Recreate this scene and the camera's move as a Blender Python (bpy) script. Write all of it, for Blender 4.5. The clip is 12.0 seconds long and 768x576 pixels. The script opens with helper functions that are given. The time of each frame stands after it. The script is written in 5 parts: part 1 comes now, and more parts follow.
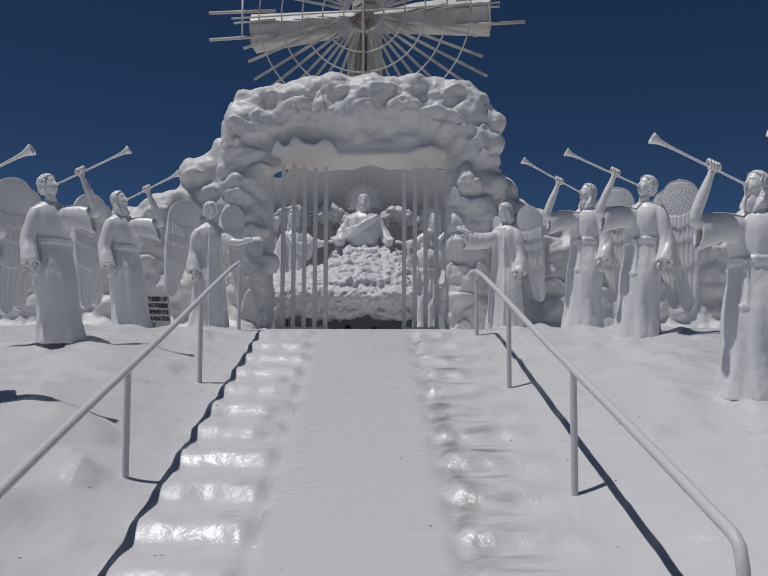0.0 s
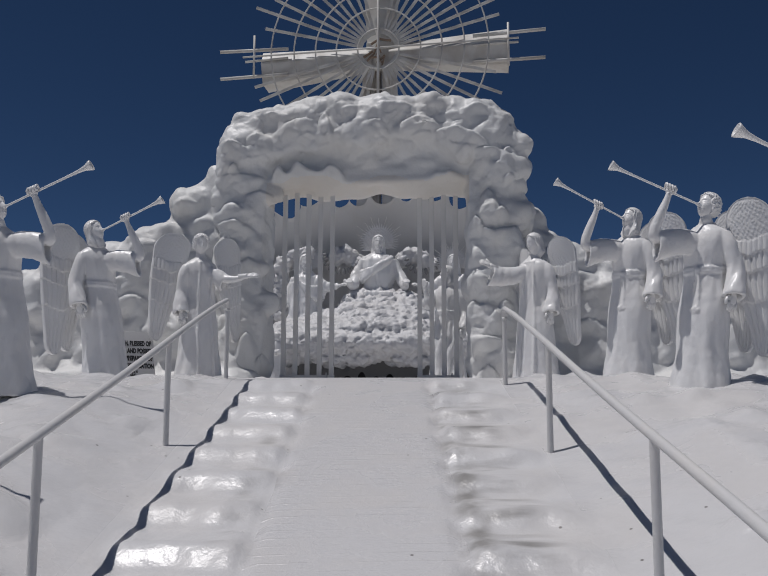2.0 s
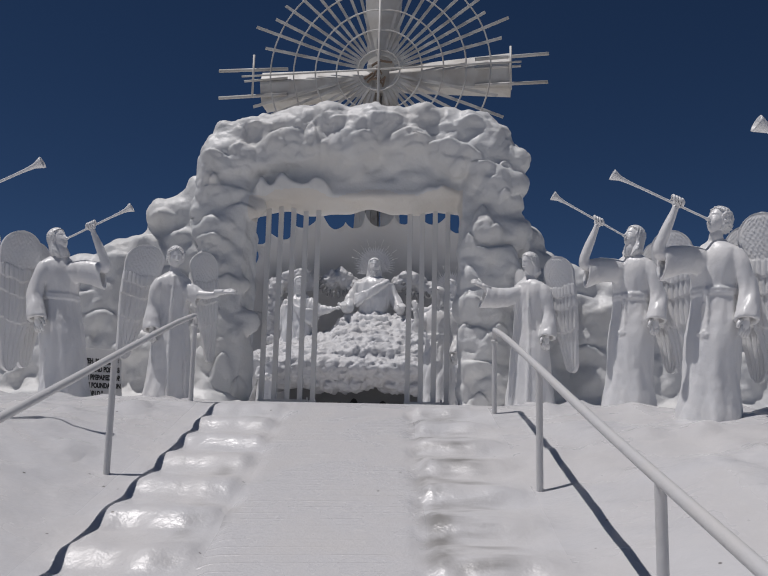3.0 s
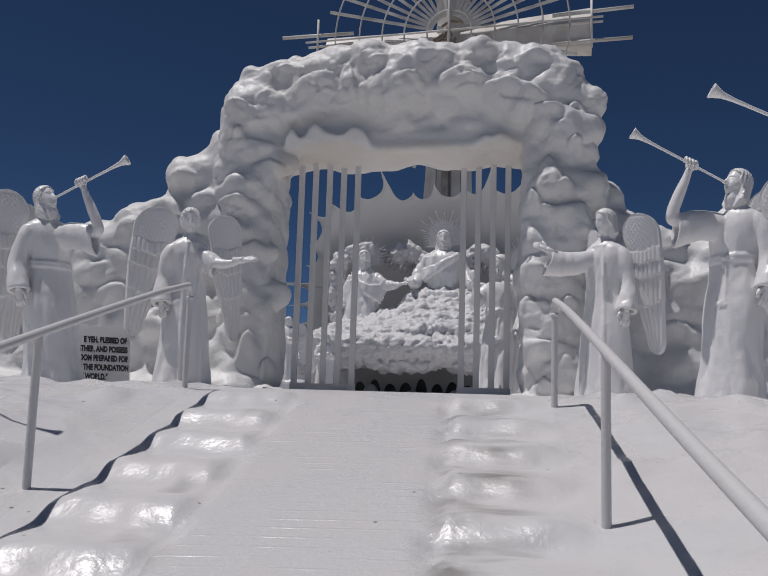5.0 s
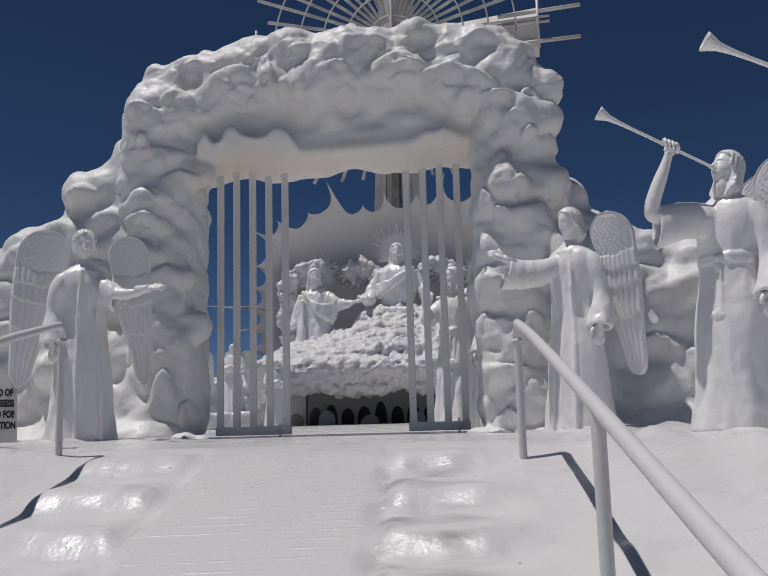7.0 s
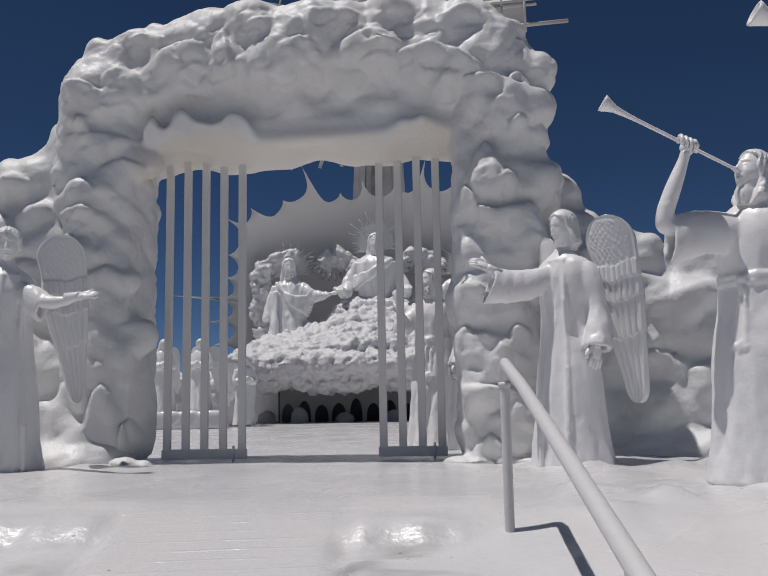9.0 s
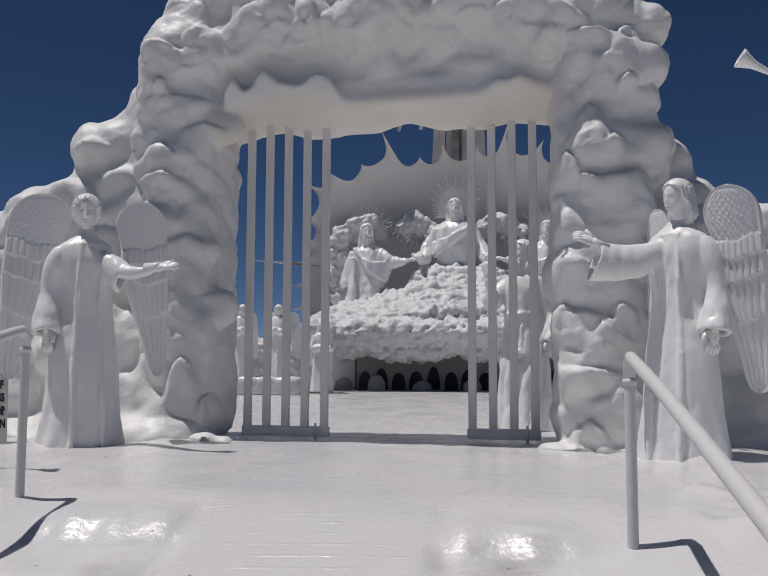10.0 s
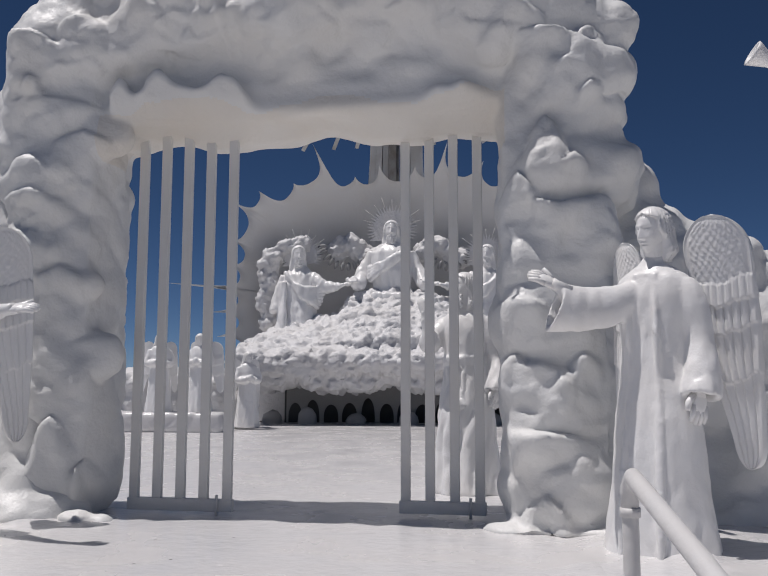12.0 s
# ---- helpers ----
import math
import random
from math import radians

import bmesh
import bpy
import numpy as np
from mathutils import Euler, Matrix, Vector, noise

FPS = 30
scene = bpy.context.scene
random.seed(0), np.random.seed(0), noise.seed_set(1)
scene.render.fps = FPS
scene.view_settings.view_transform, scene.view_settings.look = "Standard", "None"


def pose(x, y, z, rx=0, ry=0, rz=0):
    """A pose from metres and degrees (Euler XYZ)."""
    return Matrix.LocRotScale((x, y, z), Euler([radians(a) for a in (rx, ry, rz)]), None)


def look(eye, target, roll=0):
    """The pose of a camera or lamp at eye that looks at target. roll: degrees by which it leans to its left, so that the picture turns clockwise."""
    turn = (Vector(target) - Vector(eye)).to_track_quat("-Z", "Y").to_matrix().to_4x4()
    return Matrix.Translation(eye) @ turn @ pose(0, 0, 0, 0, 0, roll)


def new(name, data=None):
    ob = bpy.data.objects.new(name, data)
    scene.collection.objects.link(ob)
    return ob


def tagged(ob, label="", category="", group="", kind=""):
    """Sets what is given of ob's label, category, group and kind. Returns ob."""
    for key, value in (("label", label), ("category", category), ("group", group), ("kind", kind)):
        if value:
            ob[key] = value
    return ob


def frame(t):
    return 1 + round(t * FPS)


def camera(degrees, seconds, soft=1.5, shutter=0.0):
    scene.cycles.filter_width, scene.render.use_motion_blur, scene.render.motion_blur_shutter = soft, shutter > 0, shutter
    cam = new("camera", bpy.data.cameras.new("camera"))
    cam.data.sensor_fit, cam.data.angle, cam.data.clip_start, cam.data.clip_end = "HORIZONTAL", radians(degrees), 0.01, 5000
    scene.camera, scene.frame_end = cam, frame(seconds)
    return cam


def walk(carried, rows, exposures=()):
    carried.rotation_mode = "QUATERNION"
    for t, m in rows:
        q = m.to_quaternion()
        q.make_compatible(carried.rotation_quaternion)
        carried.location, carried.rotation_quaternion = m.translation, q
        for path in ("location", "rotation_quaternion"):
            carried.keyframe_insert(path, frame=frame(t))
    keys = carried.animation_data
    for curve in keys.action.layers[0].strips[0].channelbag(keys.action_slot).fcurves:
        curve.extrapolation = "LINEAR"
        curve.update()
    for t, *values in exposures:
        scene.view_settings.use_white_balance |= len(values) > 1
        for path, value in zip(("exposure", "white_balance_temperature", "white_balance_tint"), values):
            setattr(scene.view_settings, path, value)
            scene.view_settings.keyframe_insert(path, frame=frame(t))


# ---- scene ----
cam = camera(48.5, 12.0, soft=1.15)
PATH = [
    (0, (0.114, -16.046, -0.312), (0.148, -14.052, -0.165), 0.2),
    (0.5, (0.103, -15.602, -0.3), (0.215, -13.612, -0.132), -2.4),
    (1, (0.151, -15.208, -0.294), (0.28, -13.22, -0.117), -3.0),
    (1.5, (0.242, -14.777, -0.26), (0.215, -12.789, -0.051), -2.4),
    (2, (0.225, -14.309, -0.249), (0.216, -12.326, 0.007), 0.1),
    (2.5, (0.295, -13.886, -0.233), (0.316, -11.909, 0.068), 1.5),
    (2.7, (0.365, -13.732, -0.24), (0.356, -11.758, 0.081), 1.0),
    (4.3, (0.706, -12.304, -0.254), (0.654, -10.327, 0.045), 3.8),
    (4.5, (0.781, -12.087, -0.226), (0.659, -10.116, 0.091), 3.5),
    (5, (0.877, -11.654, -0.092), (0.673, -9.682, 0.172), 1.7),
    (5.5, (0.888, -11.183, -0.032), (0.74, -9.199, 0.175), -0.9),
    (6, (0.976, -10.813, 0.049), (0.801, -8.834, 0.275), -1.6),
    (6.5, (1.059, -10.458, 0.197), (0.937, -8.484, 0.492), -1.1),
    (7, (1.022, -10.141, 0.188), (0.909, -8.167, 0.488), -1.6),
    (7.2, (0.984, -9.961, 0.268), (0.912, -7.979, 0.526), -1.9),
    (8.8, (1.123, -9.211, 0.587), (1.076, -7.227, 0.831), -2.4),
    (9, (1.098, -9.099, 0.582), (1.028, -7.118, 0.845), -1.1),
    (9.5, (0.985, -8.747, 0.675), (0.856, -6.778, 1.002), 0.3),
    (10, (0.919, -8.632, 0.73), (0.675, -6.655, 0.91), 0.2),
    (10.5, (1.018, -8.274, 0.735), (0.854, -6.294, 0.961), -5.0),
    (11, (1.053, -7.96, 0.893), (0.917, -5.989, 1.2), -3.5),
    (11.5, (0.989, -7.626, 0.881), (0.792, -5.666, 1.229), -2.6),
    (12, (0.93, -7.311, 1.051), (0.83, -5.326, 1.277), 0.1),
]
walk(cam, [(t, look(eye, aim, roll)) for t, eye, aim, roll in PATH],
     exposures=[(0, -0.50, 6350, 12), (2.7, -0.44, 6500, 13), (4.5, -0.32, 6520, 14), (5.0, -0.37, 6530, 14), (5.5, -0.46, 6530, 13), (6.0, -0.46, 6545, 13), (6.5, -0.32, 6560, 13), (7.2, -0.30, 6580, 13), (8.8, -0.28, 6600, 13), (9.5, -0.12, 6580, 13), (10, -0.26, 6600, 13), (10.5, -0.28, 6580, 13), (11.5, -0.10, 6600, 13), (12, -0.10, 6620, 14)])

# ---- light ----
SUN = Vector((0.32, 0.045, -1.0)).normalized()      # the way the sunlight travels
world = bpy.data.worlds.new("sky")
scene.world = world
world.use_nodes = True
wn = world.node_tree
sky = wn.nodes.new("ShaderNodeTexSky")
sky.sky_type = "NISHITA"
sky.sun_disc = False
sky.sun_elevation = math.asin(-SUN.z)
sky.sun_rotation = math.atan2(-SUN.x, -SUN.y)
sky.altitude = 3000
sky.air_density = 0.5
sky.dust_density = 0.0
sky.ozone_density = 2.0
bg = wn.nodes["Background"]
bg.inputs[1].default_value = 0.05
rich = wn.nodes.new("ShaderNodeHueSaturation")
rich.inputs["Saturation"].default_value = 1.15
wn.links.new(sky.outputs[0], rich.inputs["Color"])
wn.links.new(rich.outputs[0], bg.inputs[0])
sun_data = bpy.data.lights.new("sun", "SUN")
sun_data.energy = 3.4
sun_data.angle = radians(0.55)
sun_data.color = (1.0, 0.98, 0.955)
sun = new("sun", sun_data)
sun.matrix_world = look((-8, -2, 26), Vector((-8, -2, 26)) + SUN)


# ---- materials ----
def paint(name, base=(0.78, 0.775, 0.765), rough=0.34, grain=0.25, lumps=0.0, dirt=0.25, scale=1.0, spec=0.5, tint=None, lines=0.0, dots=False):
    """White enamel brushed over cement: slight mottling, grime specks, brush grain and low relief."""
    m = bpy.data.materials.new(name)
    m.use_nodes = True
    t = m.node_tree
    b = t.nodes["Principled BSDF"]
    b.inputs["Specular IOR Level"].default_value = spec
    co = t.nodes.new("ShaderNodeTexCoord")

    def noise_node(size, detail, rough_, dist=0.0):
        n = t.nodes.new("ShaderNodeTexNoise")
        n.inputs["Scale"].default_value = size * scale
        n.inputs["Detail"].default_value = detail
        n.inputs["Roughness"].default_value = rough_
        n.inputs["Distortion"].default_value = dist
        t.links.new(co.outputs["Object"], n.inputs["Vector"])
        return n

    def ramp_node(src, lo, hi, a, c):
        r = t.nodes.new("ShaderNodeMapRange")
        r.inputs["From Min"].default_value, r.inputs["From Max"].default_value = lo, hi
        r.inputs["To Min"].default_value, r.inputs["To Max"].default_value = a, c
        t.links.new(src, r.inputs["Value"])
        return r

    big = noise_node(1.3, 4, 0.55, 0.4)
    fine = noise_node(38, 5, 0.6)
    speck = noise_node(85, 2, 0.5)
    warm = tint or (base[0] * 0.99, base[1] * 0.975, base[2] * 0.955)
    mix1 = t.nodes.new("ShaderNodeMix")
    mix1.data_type = "RGBA"
    mix1.inputs[6].default_value = (*base, 1)
    mix1.inputs[7].default_value = (*warm, 1)
    t.links.new(ramp_node(big.outputs["Fac"], 0.42, 0.68, 0, 1).outputs[0], mix1.inputs[0])
    mix2 = t.nodes.new("ShaderNodeMix")
    mix2.data_type = "RGBA"
    mix2.inputs[7].default_value = (base[0] * 0.35, base[1] * 0.33, base[2] * 0.31, 1)
    t.links.new(ramp_node(speck.outputs["Fac"], 0.73, 0.80, 0, dirt).outputs[0], mix2.inputs[0])
    t.links.new(mix1.outputs[2], mix2.inputs[6])
    colour = mix2.outputs[2]
    if dots:
        # stray specks of grit
        v = t.nodes.new("ShaderNodeTexVoronoi")
        v.inputs["Scale"].default_value = 5.0
        t.links.new(co.outputs["Object"], v.inputs["Vector"])
        spot = ramp_node(v.outputs["Distance"], 0.07, 0.04, 0.0, 0.85)
        few = ramp_node(v.outputs["Color"], 0.55, 0.6, 0.0, 1.0)
        both = t.nodes.new("ShaderNodeMath")
        both.operation = "MULTIPLY"
        t.links.new(spot.outputs[0], both.inputs[0])
        t.links.new(few.outputs[0], both.inputs[1])
        mix3 = t.nodes.new("ShaderNodeMix")
        mix3.data_type = "RGBA"
        mix3.inputs[7].default_value = (0.12, 0.11, 0.1, 1)
        t.links.new(both.outputs[0], mix3.inputs[0])
        t.links.new(colour, mix3.inputs[6])
        colour = mix3.outputs[2]
    t.links.new(colour, b.inputs["Base Color"])
    t.links.new(ramp_node(big.outputs["Fac"], 0.3, 0.7, rough - 0.07, rough + 0.09).outputs[0], b.inputs["Roughness"])
    h = fine.outputs["Fac"]
    if lines:
        w = t.nodes.new("ShaderNodeTexWave")
        w.wave_type, w.bands_direction = "BANDS", "Y"
        w.inputs["Scale"].default_value = lines
        w.inputs["Distortion"].default_value = 0.7
        w.inputs["Detail"].default_value = 2
        t.links.new(co.outputs["Object"], w.inputs["Vector"])
        w = ramp_node(w.outputs["Fac"], 0.9, 1.0, 0.0, 1.0)
        add = t.nodes.new("ShaderNodeMath")
        add.operation = "MULTIPLY_ADD"
        t.links.new(w.outputs[0], add.inputs[0])
        gate = ramp_node(noise_node(2.2, 3, 0.6).outputs["Fac"], 0.42, 0.6, 0.0, 0.9)
        t.links.new(gate.outputs[0], add.inputs[1])
        t.links.new(h, add.inputs[2])
        h = add.outputs[0]
    bump = t.nodes.new("ShaderNodeBump")
    bump.inputs["Strength"].default_value = grain
    bump.inputs["Distance"].default_value = 0.006
    t.links.new(h, bump.inputs["Height"])
    last = bump
    mid = noise_node(9, 3, 0.5)
    bump2 = t.nodes.new("ShaderNodeBump")
    bump2.inputs["Strength"].default_value = 0.16 + lumps
    bump2.inputs["Distance"].default_value = 0.03
    t.links.new(mid.outputs["Fac"], bump2.inputs["Height"])
    t.links.new(last.outputs[0], bump2.inputs["Normal"])
    t.links.new(bump2.outputs[0], b.inputs["Normal"])
    return m


M_FLOOR = paint("floor_enamel", (0.665, 0.661, 0.668), 0.24, 0.2, 0.08, 0.4, dots=True)
M_STEP = paint("step_enamel", (0.665, 0.661, 0.668), 0.33, 0.3, 0.2, 0.4, dots=True)


def add_dark_line(m, centre, half, grain=(3.2, 3.2), limits=(0.47, 0.72)):
    """A dark line that runs with the stairs, broken up by noise."""
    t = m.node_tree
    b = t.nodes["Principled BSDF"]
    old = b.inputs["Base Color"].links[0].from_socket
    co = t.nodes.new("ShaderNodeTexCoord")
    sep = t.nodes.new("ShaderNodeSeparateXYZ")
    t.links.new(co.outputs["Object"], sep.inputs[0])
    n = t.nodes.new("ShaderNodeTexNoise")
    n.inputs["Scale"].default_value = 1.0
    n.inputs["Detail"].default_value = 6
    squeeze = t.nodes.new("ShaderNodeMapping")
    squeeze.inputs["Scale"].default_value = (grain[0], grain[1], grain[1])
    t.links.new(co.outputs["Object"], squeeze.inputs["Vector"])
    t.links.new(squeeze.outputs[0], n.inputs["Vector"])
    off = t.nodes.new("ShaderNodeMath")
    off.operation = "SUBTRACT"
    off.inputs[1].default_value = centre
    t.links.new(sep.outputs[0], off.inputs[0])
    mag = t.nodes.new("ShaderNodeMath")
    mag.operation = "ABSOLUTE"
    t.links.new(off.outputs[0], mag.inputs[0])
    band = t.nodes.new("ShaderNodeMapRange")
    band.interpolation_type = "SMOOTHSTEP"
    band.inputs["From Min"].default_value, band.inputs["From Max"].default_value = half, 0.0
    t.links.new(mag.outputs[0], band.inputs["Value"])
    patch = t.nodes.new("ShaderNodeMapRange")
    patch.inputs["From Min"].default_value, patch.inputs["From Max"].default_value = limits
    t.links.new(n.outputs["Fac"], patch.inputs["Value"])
    # fades out towards the head of the stairs
    upper_fade = t.nodes.new("ShaderNodeMapRange")
    upper_fade.interpolation_type = "SMOOTHSTEP"
    upper_fade.inputs["From Min"].default_value, upper_fade.inputs["From Max"].default_value = -4.15, -4.8
    t.links.new(sep.outputs[1], upper_fade.inputs["Value"])
    faded_line = t.nodes.new("ShaderNodeMath")
    faded_line.operation = "MULTIPLY"
    t.links.new(band.outputs[0], faded_line.inputs[0])
    t.links.new(upper_fade.outputs[0], faded_line.inputs[1])
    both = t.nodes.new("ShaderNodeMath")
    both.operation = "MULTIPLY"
    t.links.new(faded_line.outputs[0], both.inputs[0])
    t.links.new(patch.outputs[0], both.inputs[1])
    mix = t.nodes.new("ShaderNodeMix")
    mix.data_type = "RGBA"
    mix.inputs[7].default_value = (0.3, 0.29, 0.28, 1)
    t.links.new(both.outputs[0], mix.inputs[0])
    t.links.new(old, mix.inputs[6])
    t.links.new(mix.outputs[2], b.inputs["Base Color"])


add_dark_line(M_STEP, 0.8, 0.2, (3.2, 3.2), (0.42, 0.62))
add_dark_line(M_STEP, 1.05, 0.34, (1.1, 5.0), (0.46, 0.7))
add_dark_line(M_STEP, -0.82, 0.14, (1.5, 3.0), (0.5, 0.78))
M_RAMP = paint("ramp_enamel", (0.66, 0.655, 0.663), 0.28, 0.7, 0.0, 0.35, lines=2.6, dots=True)
add_dark_line(M_RAMP, 0.8, 0.2, (3.2, 3.2), (0.42, 0.62))
add_dark_line(M_RAMP, -0.7, 0.2, (1.5, 3.0), (0.5, 0.78))
M_CLOUD = paint("cloud_cement", (0.725, 0.73, 0.725), 0.49, 0.45, 0.3, 0.2, spec=0.45)
# hood: a cream tone, warmer than the rest of the arch
M_LINTEL = paint("cream_cloud_cement", (0.73, 0.705, 0.66), 0.44, 0.45, 0.3, 0.2, tint=(0.725, 0.68, 0.615))
M_STATUE = paint("statue_enamel", (0.83, 0.83, 0.83), 0.33, 0.3, 0.0, 0.12, scale=1.6)
M_STAGE = paint("stage_plaster", (0.660, 0.660, 0.669), 0.5, 1.0, 0.84, 0.2)
M_RAIL = paint("rail_enamel", (0.651, 0.647, 0.647), 0.48, 0.15, 0.0, 0.3, scale=2)
M_GATE = paint("gate_enamel", (0.722, 0.713, 0.691), 0.4, 0.2, 0.0, 0.25, scale=2)
M_SHELL = paint("shell_enamel", (0.634, 0.634, 0.634), 0.5, 0.2, 0.05, 0.1)
M_STEEL = paint("weathered_white_steel", (0.669, 0.660, 0.634), 0.5, 0.2, 0.0, 0.5, tint=(0.53, 0.5, 0.46), scale=0.7)
M_POST = paint("stained_steel_post", (0.36, 0.34, 0.31), 0.6, 0.4, 0.0, 0.7, tint=(0.2, 0.17, 0.14), scale=1.5)
M_RUST = paint("rusty_bracket", (0.32, 0.24, 0.18), 0.7, 0.5, 0.0, 0.6, scale=2)
# near-black: the unlit depth behind the cut-outs, put into the colour
M_VOID = paint("recess_shade", (0.08, 0.08, 0.08), 0.8, 0.3, 0.0, 0.1)
# cement whose base colour carries the shade of the recess and clouds
M_FRINGE = paint("shaded_cement", (0.34, 0.34, 0.34), 0.7, 0.4, 0.1, 0.4, scale=2)
M_BOARD = paint("sign_board", (0.546, 0.546, 0.554), 0.45, 0.1, 0.0, 0.15, scale=2)
M_INK = paint("black_lettering", (0.02, 0.02, 0.02), 0.5, 0.1, 0.0, 0.0)
M_GROUND = paint("pale_ground", (0.42, 0.40, 0.37), 0.8, 0.5, 0.2, 0.5, scale=0.4)


# ---- mesh helpers ----
def mesh_of(bm, name, smooth=True):
    me = bpy.data.meshes.new(name)
    bm.normal_update()
    bm.to_mesh(me)
    bm.free()
    if smooth:
        me.polygons.foreach_set("use_smooth", [True] * len(me.polygons))
    return me


def part(name, bm, material, parent=None, label="", smooth=True):
    """Links a bmesh or a mesh as one object, under a thing or a part."""
    me = bm if isinstance(bm, bpy.types.Mesh) else mesh_of(bm, name, smooth)
    me.materials.clear()
    me.materials.append(material)
    ob = new(name, me)
    if parent is not None:
        ob.parent = parent
    if label:
        tagged(ob, label)
    return ob


def thing(name, label, category, m=None, group="", kind=""):
    ob = new(name)
    tagged(ob, label, category, group, kind)
    if m is not None:
        ob.matrix_basis = m
    return ob


def box(bm, c, size, rot=None, bevel=0.0):
    r = bmesh.ops.create_cube(bm, size=1.0)
    m = Matrix.Translation(c) @ (rot or Matrix.Identity(4)) @ Matrix.Diagonal((*size, 1))
    bmesh.ops.transform(bm, matrix=m, verts=r["verts"])
    if bevel:
        edges = list({e for v in r["verts"] for e in v.link_edges})
        bmesh.ops.bevel(bm, geom=edges, offset=bevel, segments=2, affect="EDGES", profile=0.6)


def ball(bm, c, r, rot=None, sub=3):
    q = bmesh.ops.create_icosphere(bm, subdivisions=sub, radius=1.0)
    r = r if hasattr(r, "__len__") else (r, r, r)
    m = Matrix.Translation(c) @ (rot or Matrix.Identity(4)) @ Matrix.Diagonal((*r, 1))
    bmesh.ops.transform(bm, matrix=m, verts=q["verts"])


def loft(bm, rings, cap=True):
    """Skins a list of closed rings (lists of points, all of one length)."""
    rows = [[bm.verts.new(p) for p in ring] for ring in rings]
    n = len(rows[0])
    for a, b in zip(rows, rows[1:]):
        for i in range(n):
            bm.faces.new((a[i], a[(i + 1) % n], b[(i + 1) % n], b[i]))
    if cap:
        bm.faces.new(rows[0][::-1])
        bm.faces.new(rows[-1])


def hollow(rings, depth):
    """Turns the last ring inwards, so that the end is an open cuff."""
    if depth:
        for k, f in ((-1, 0.76), (-1 - depth, 0.66)):
            c = sum((Vector(p) for p in rings[k]), Vector()) / len(rings[k])
            yield [c + (Vector(p) - c) * f for p in rings[k]]


def tube(bm, pts, radii, seg=14, flat=1.0, cuff=0):
    pts = [Vector(p) for p in pts]
    radii = radii if hasattr(radii, "__len__") else [radii] * len(pts)
    rings = []
    side = None
    for i, p in enumerate(pts):
        d = (pts[min(i + 1, len(pts) - 1)] - pts[max(i - 1, 0)]).normalized()
        if side is None:
            side = d.orthogonal().normalized()
        side = (side - d * side.dot(d)).normalized()
        up = d.cross(side)
        rings.append([p + (side * math.cos(a) + up * math.sin(a) * flat) * radii[i] for a in [2 * math.pi * k / seg for k in range(seg)]])
    loft(bm, rings + list(hollow(rings, cuff)))


def curve_pts(pts, n=24):
    """A smooth line through the points."""
    pts = [Vector(p) for p in pts]
    ext = [2 * pts[0] - pts[1]] + pts + [2 * pts[-1] - pts[-2]]
    out = []
    segs = len(pts) - 1
    for k in range(n + 1):
        u = k / n * segs
        i = min(int(u), segs - 1)
        f = u - i
        a, b, c, d = ext[i:i + 4]
        out.append(0.5 * ((2 * b) + (c - a) * f + (2 * a - 5 * b + 4 * c - d) * f * f + (3 * b - a - 3 * c + d) * f ** 3))
    return out


def sculpt(bm, voxel, smooth=4, factor=0.5):
    """Melts overlapping solids into one modelled skin and gives it back as a bmesh."""
    bmesh.ops.recalc_face_normals(bm, faces=bm.faces)
    me = mesh_of(bm, "clay")
    ob = new("clay", me)
    r = ob.modifiers.new("melt", "REMESH")
    r.mode, r.voxel_size, r.use_smooth_shade = "VOXEL", voxel, True
    if smooth:
        s = ob.modifiers.new("soften", "SMOOTH")
        s.iterations, s.factor = smooth, factor
    deps = bpy.context.evaluated_depsgraph_get()
    done = bpy.data.meshes.new_from_object(ob.evaluated_get(deps))
    out = bmesh.new()
    out.from_mesh(done)
    bpy.data.objects.remove(ob)
    bpy.data.meshes.remove(done)
    bpy.data.meshes.remove(me)
    return out


def pillows(bm, size, depth, seed=0.0, keep=None, warp=0.35, crest=0.0, squash=1.0):
    """Pushes the skin out into cloud-like pillows; crest: how far each one rears up to a ledge at its upper edge."""
    bm.normal_update()
    off = Vector((seed * 3.1, seed * 1.7, seed * 2.3))
    moves = []
    for v in bm.verts:
        p = Vector((v.co.x, v.co.y, v.co.z * squash)) / size + off
        p = p + noise.noise_vector(p * 0.9) * warp
        d, cells = noise.voronoi(p)
        h = 1.0 - min(1.0, d[0] * 1.1) ** 2
        if crest:
            lift = max(-0.55, min(0.6, (p.z - cells[0].z) * 1.7))
            h = h * (0.62 + crest * lift) - 0.4
        else:
            h = h * (0.55 + 0.45 * min(1.0, (d[1] - d[0]) * 3.0)) - 0.55
        k = 1.0 if keep is None else keep(v.co)
        moves.append(v.normal * (h * depth * k))
    for v, mv in zip(bm.verts, moves):
        v.co += mv


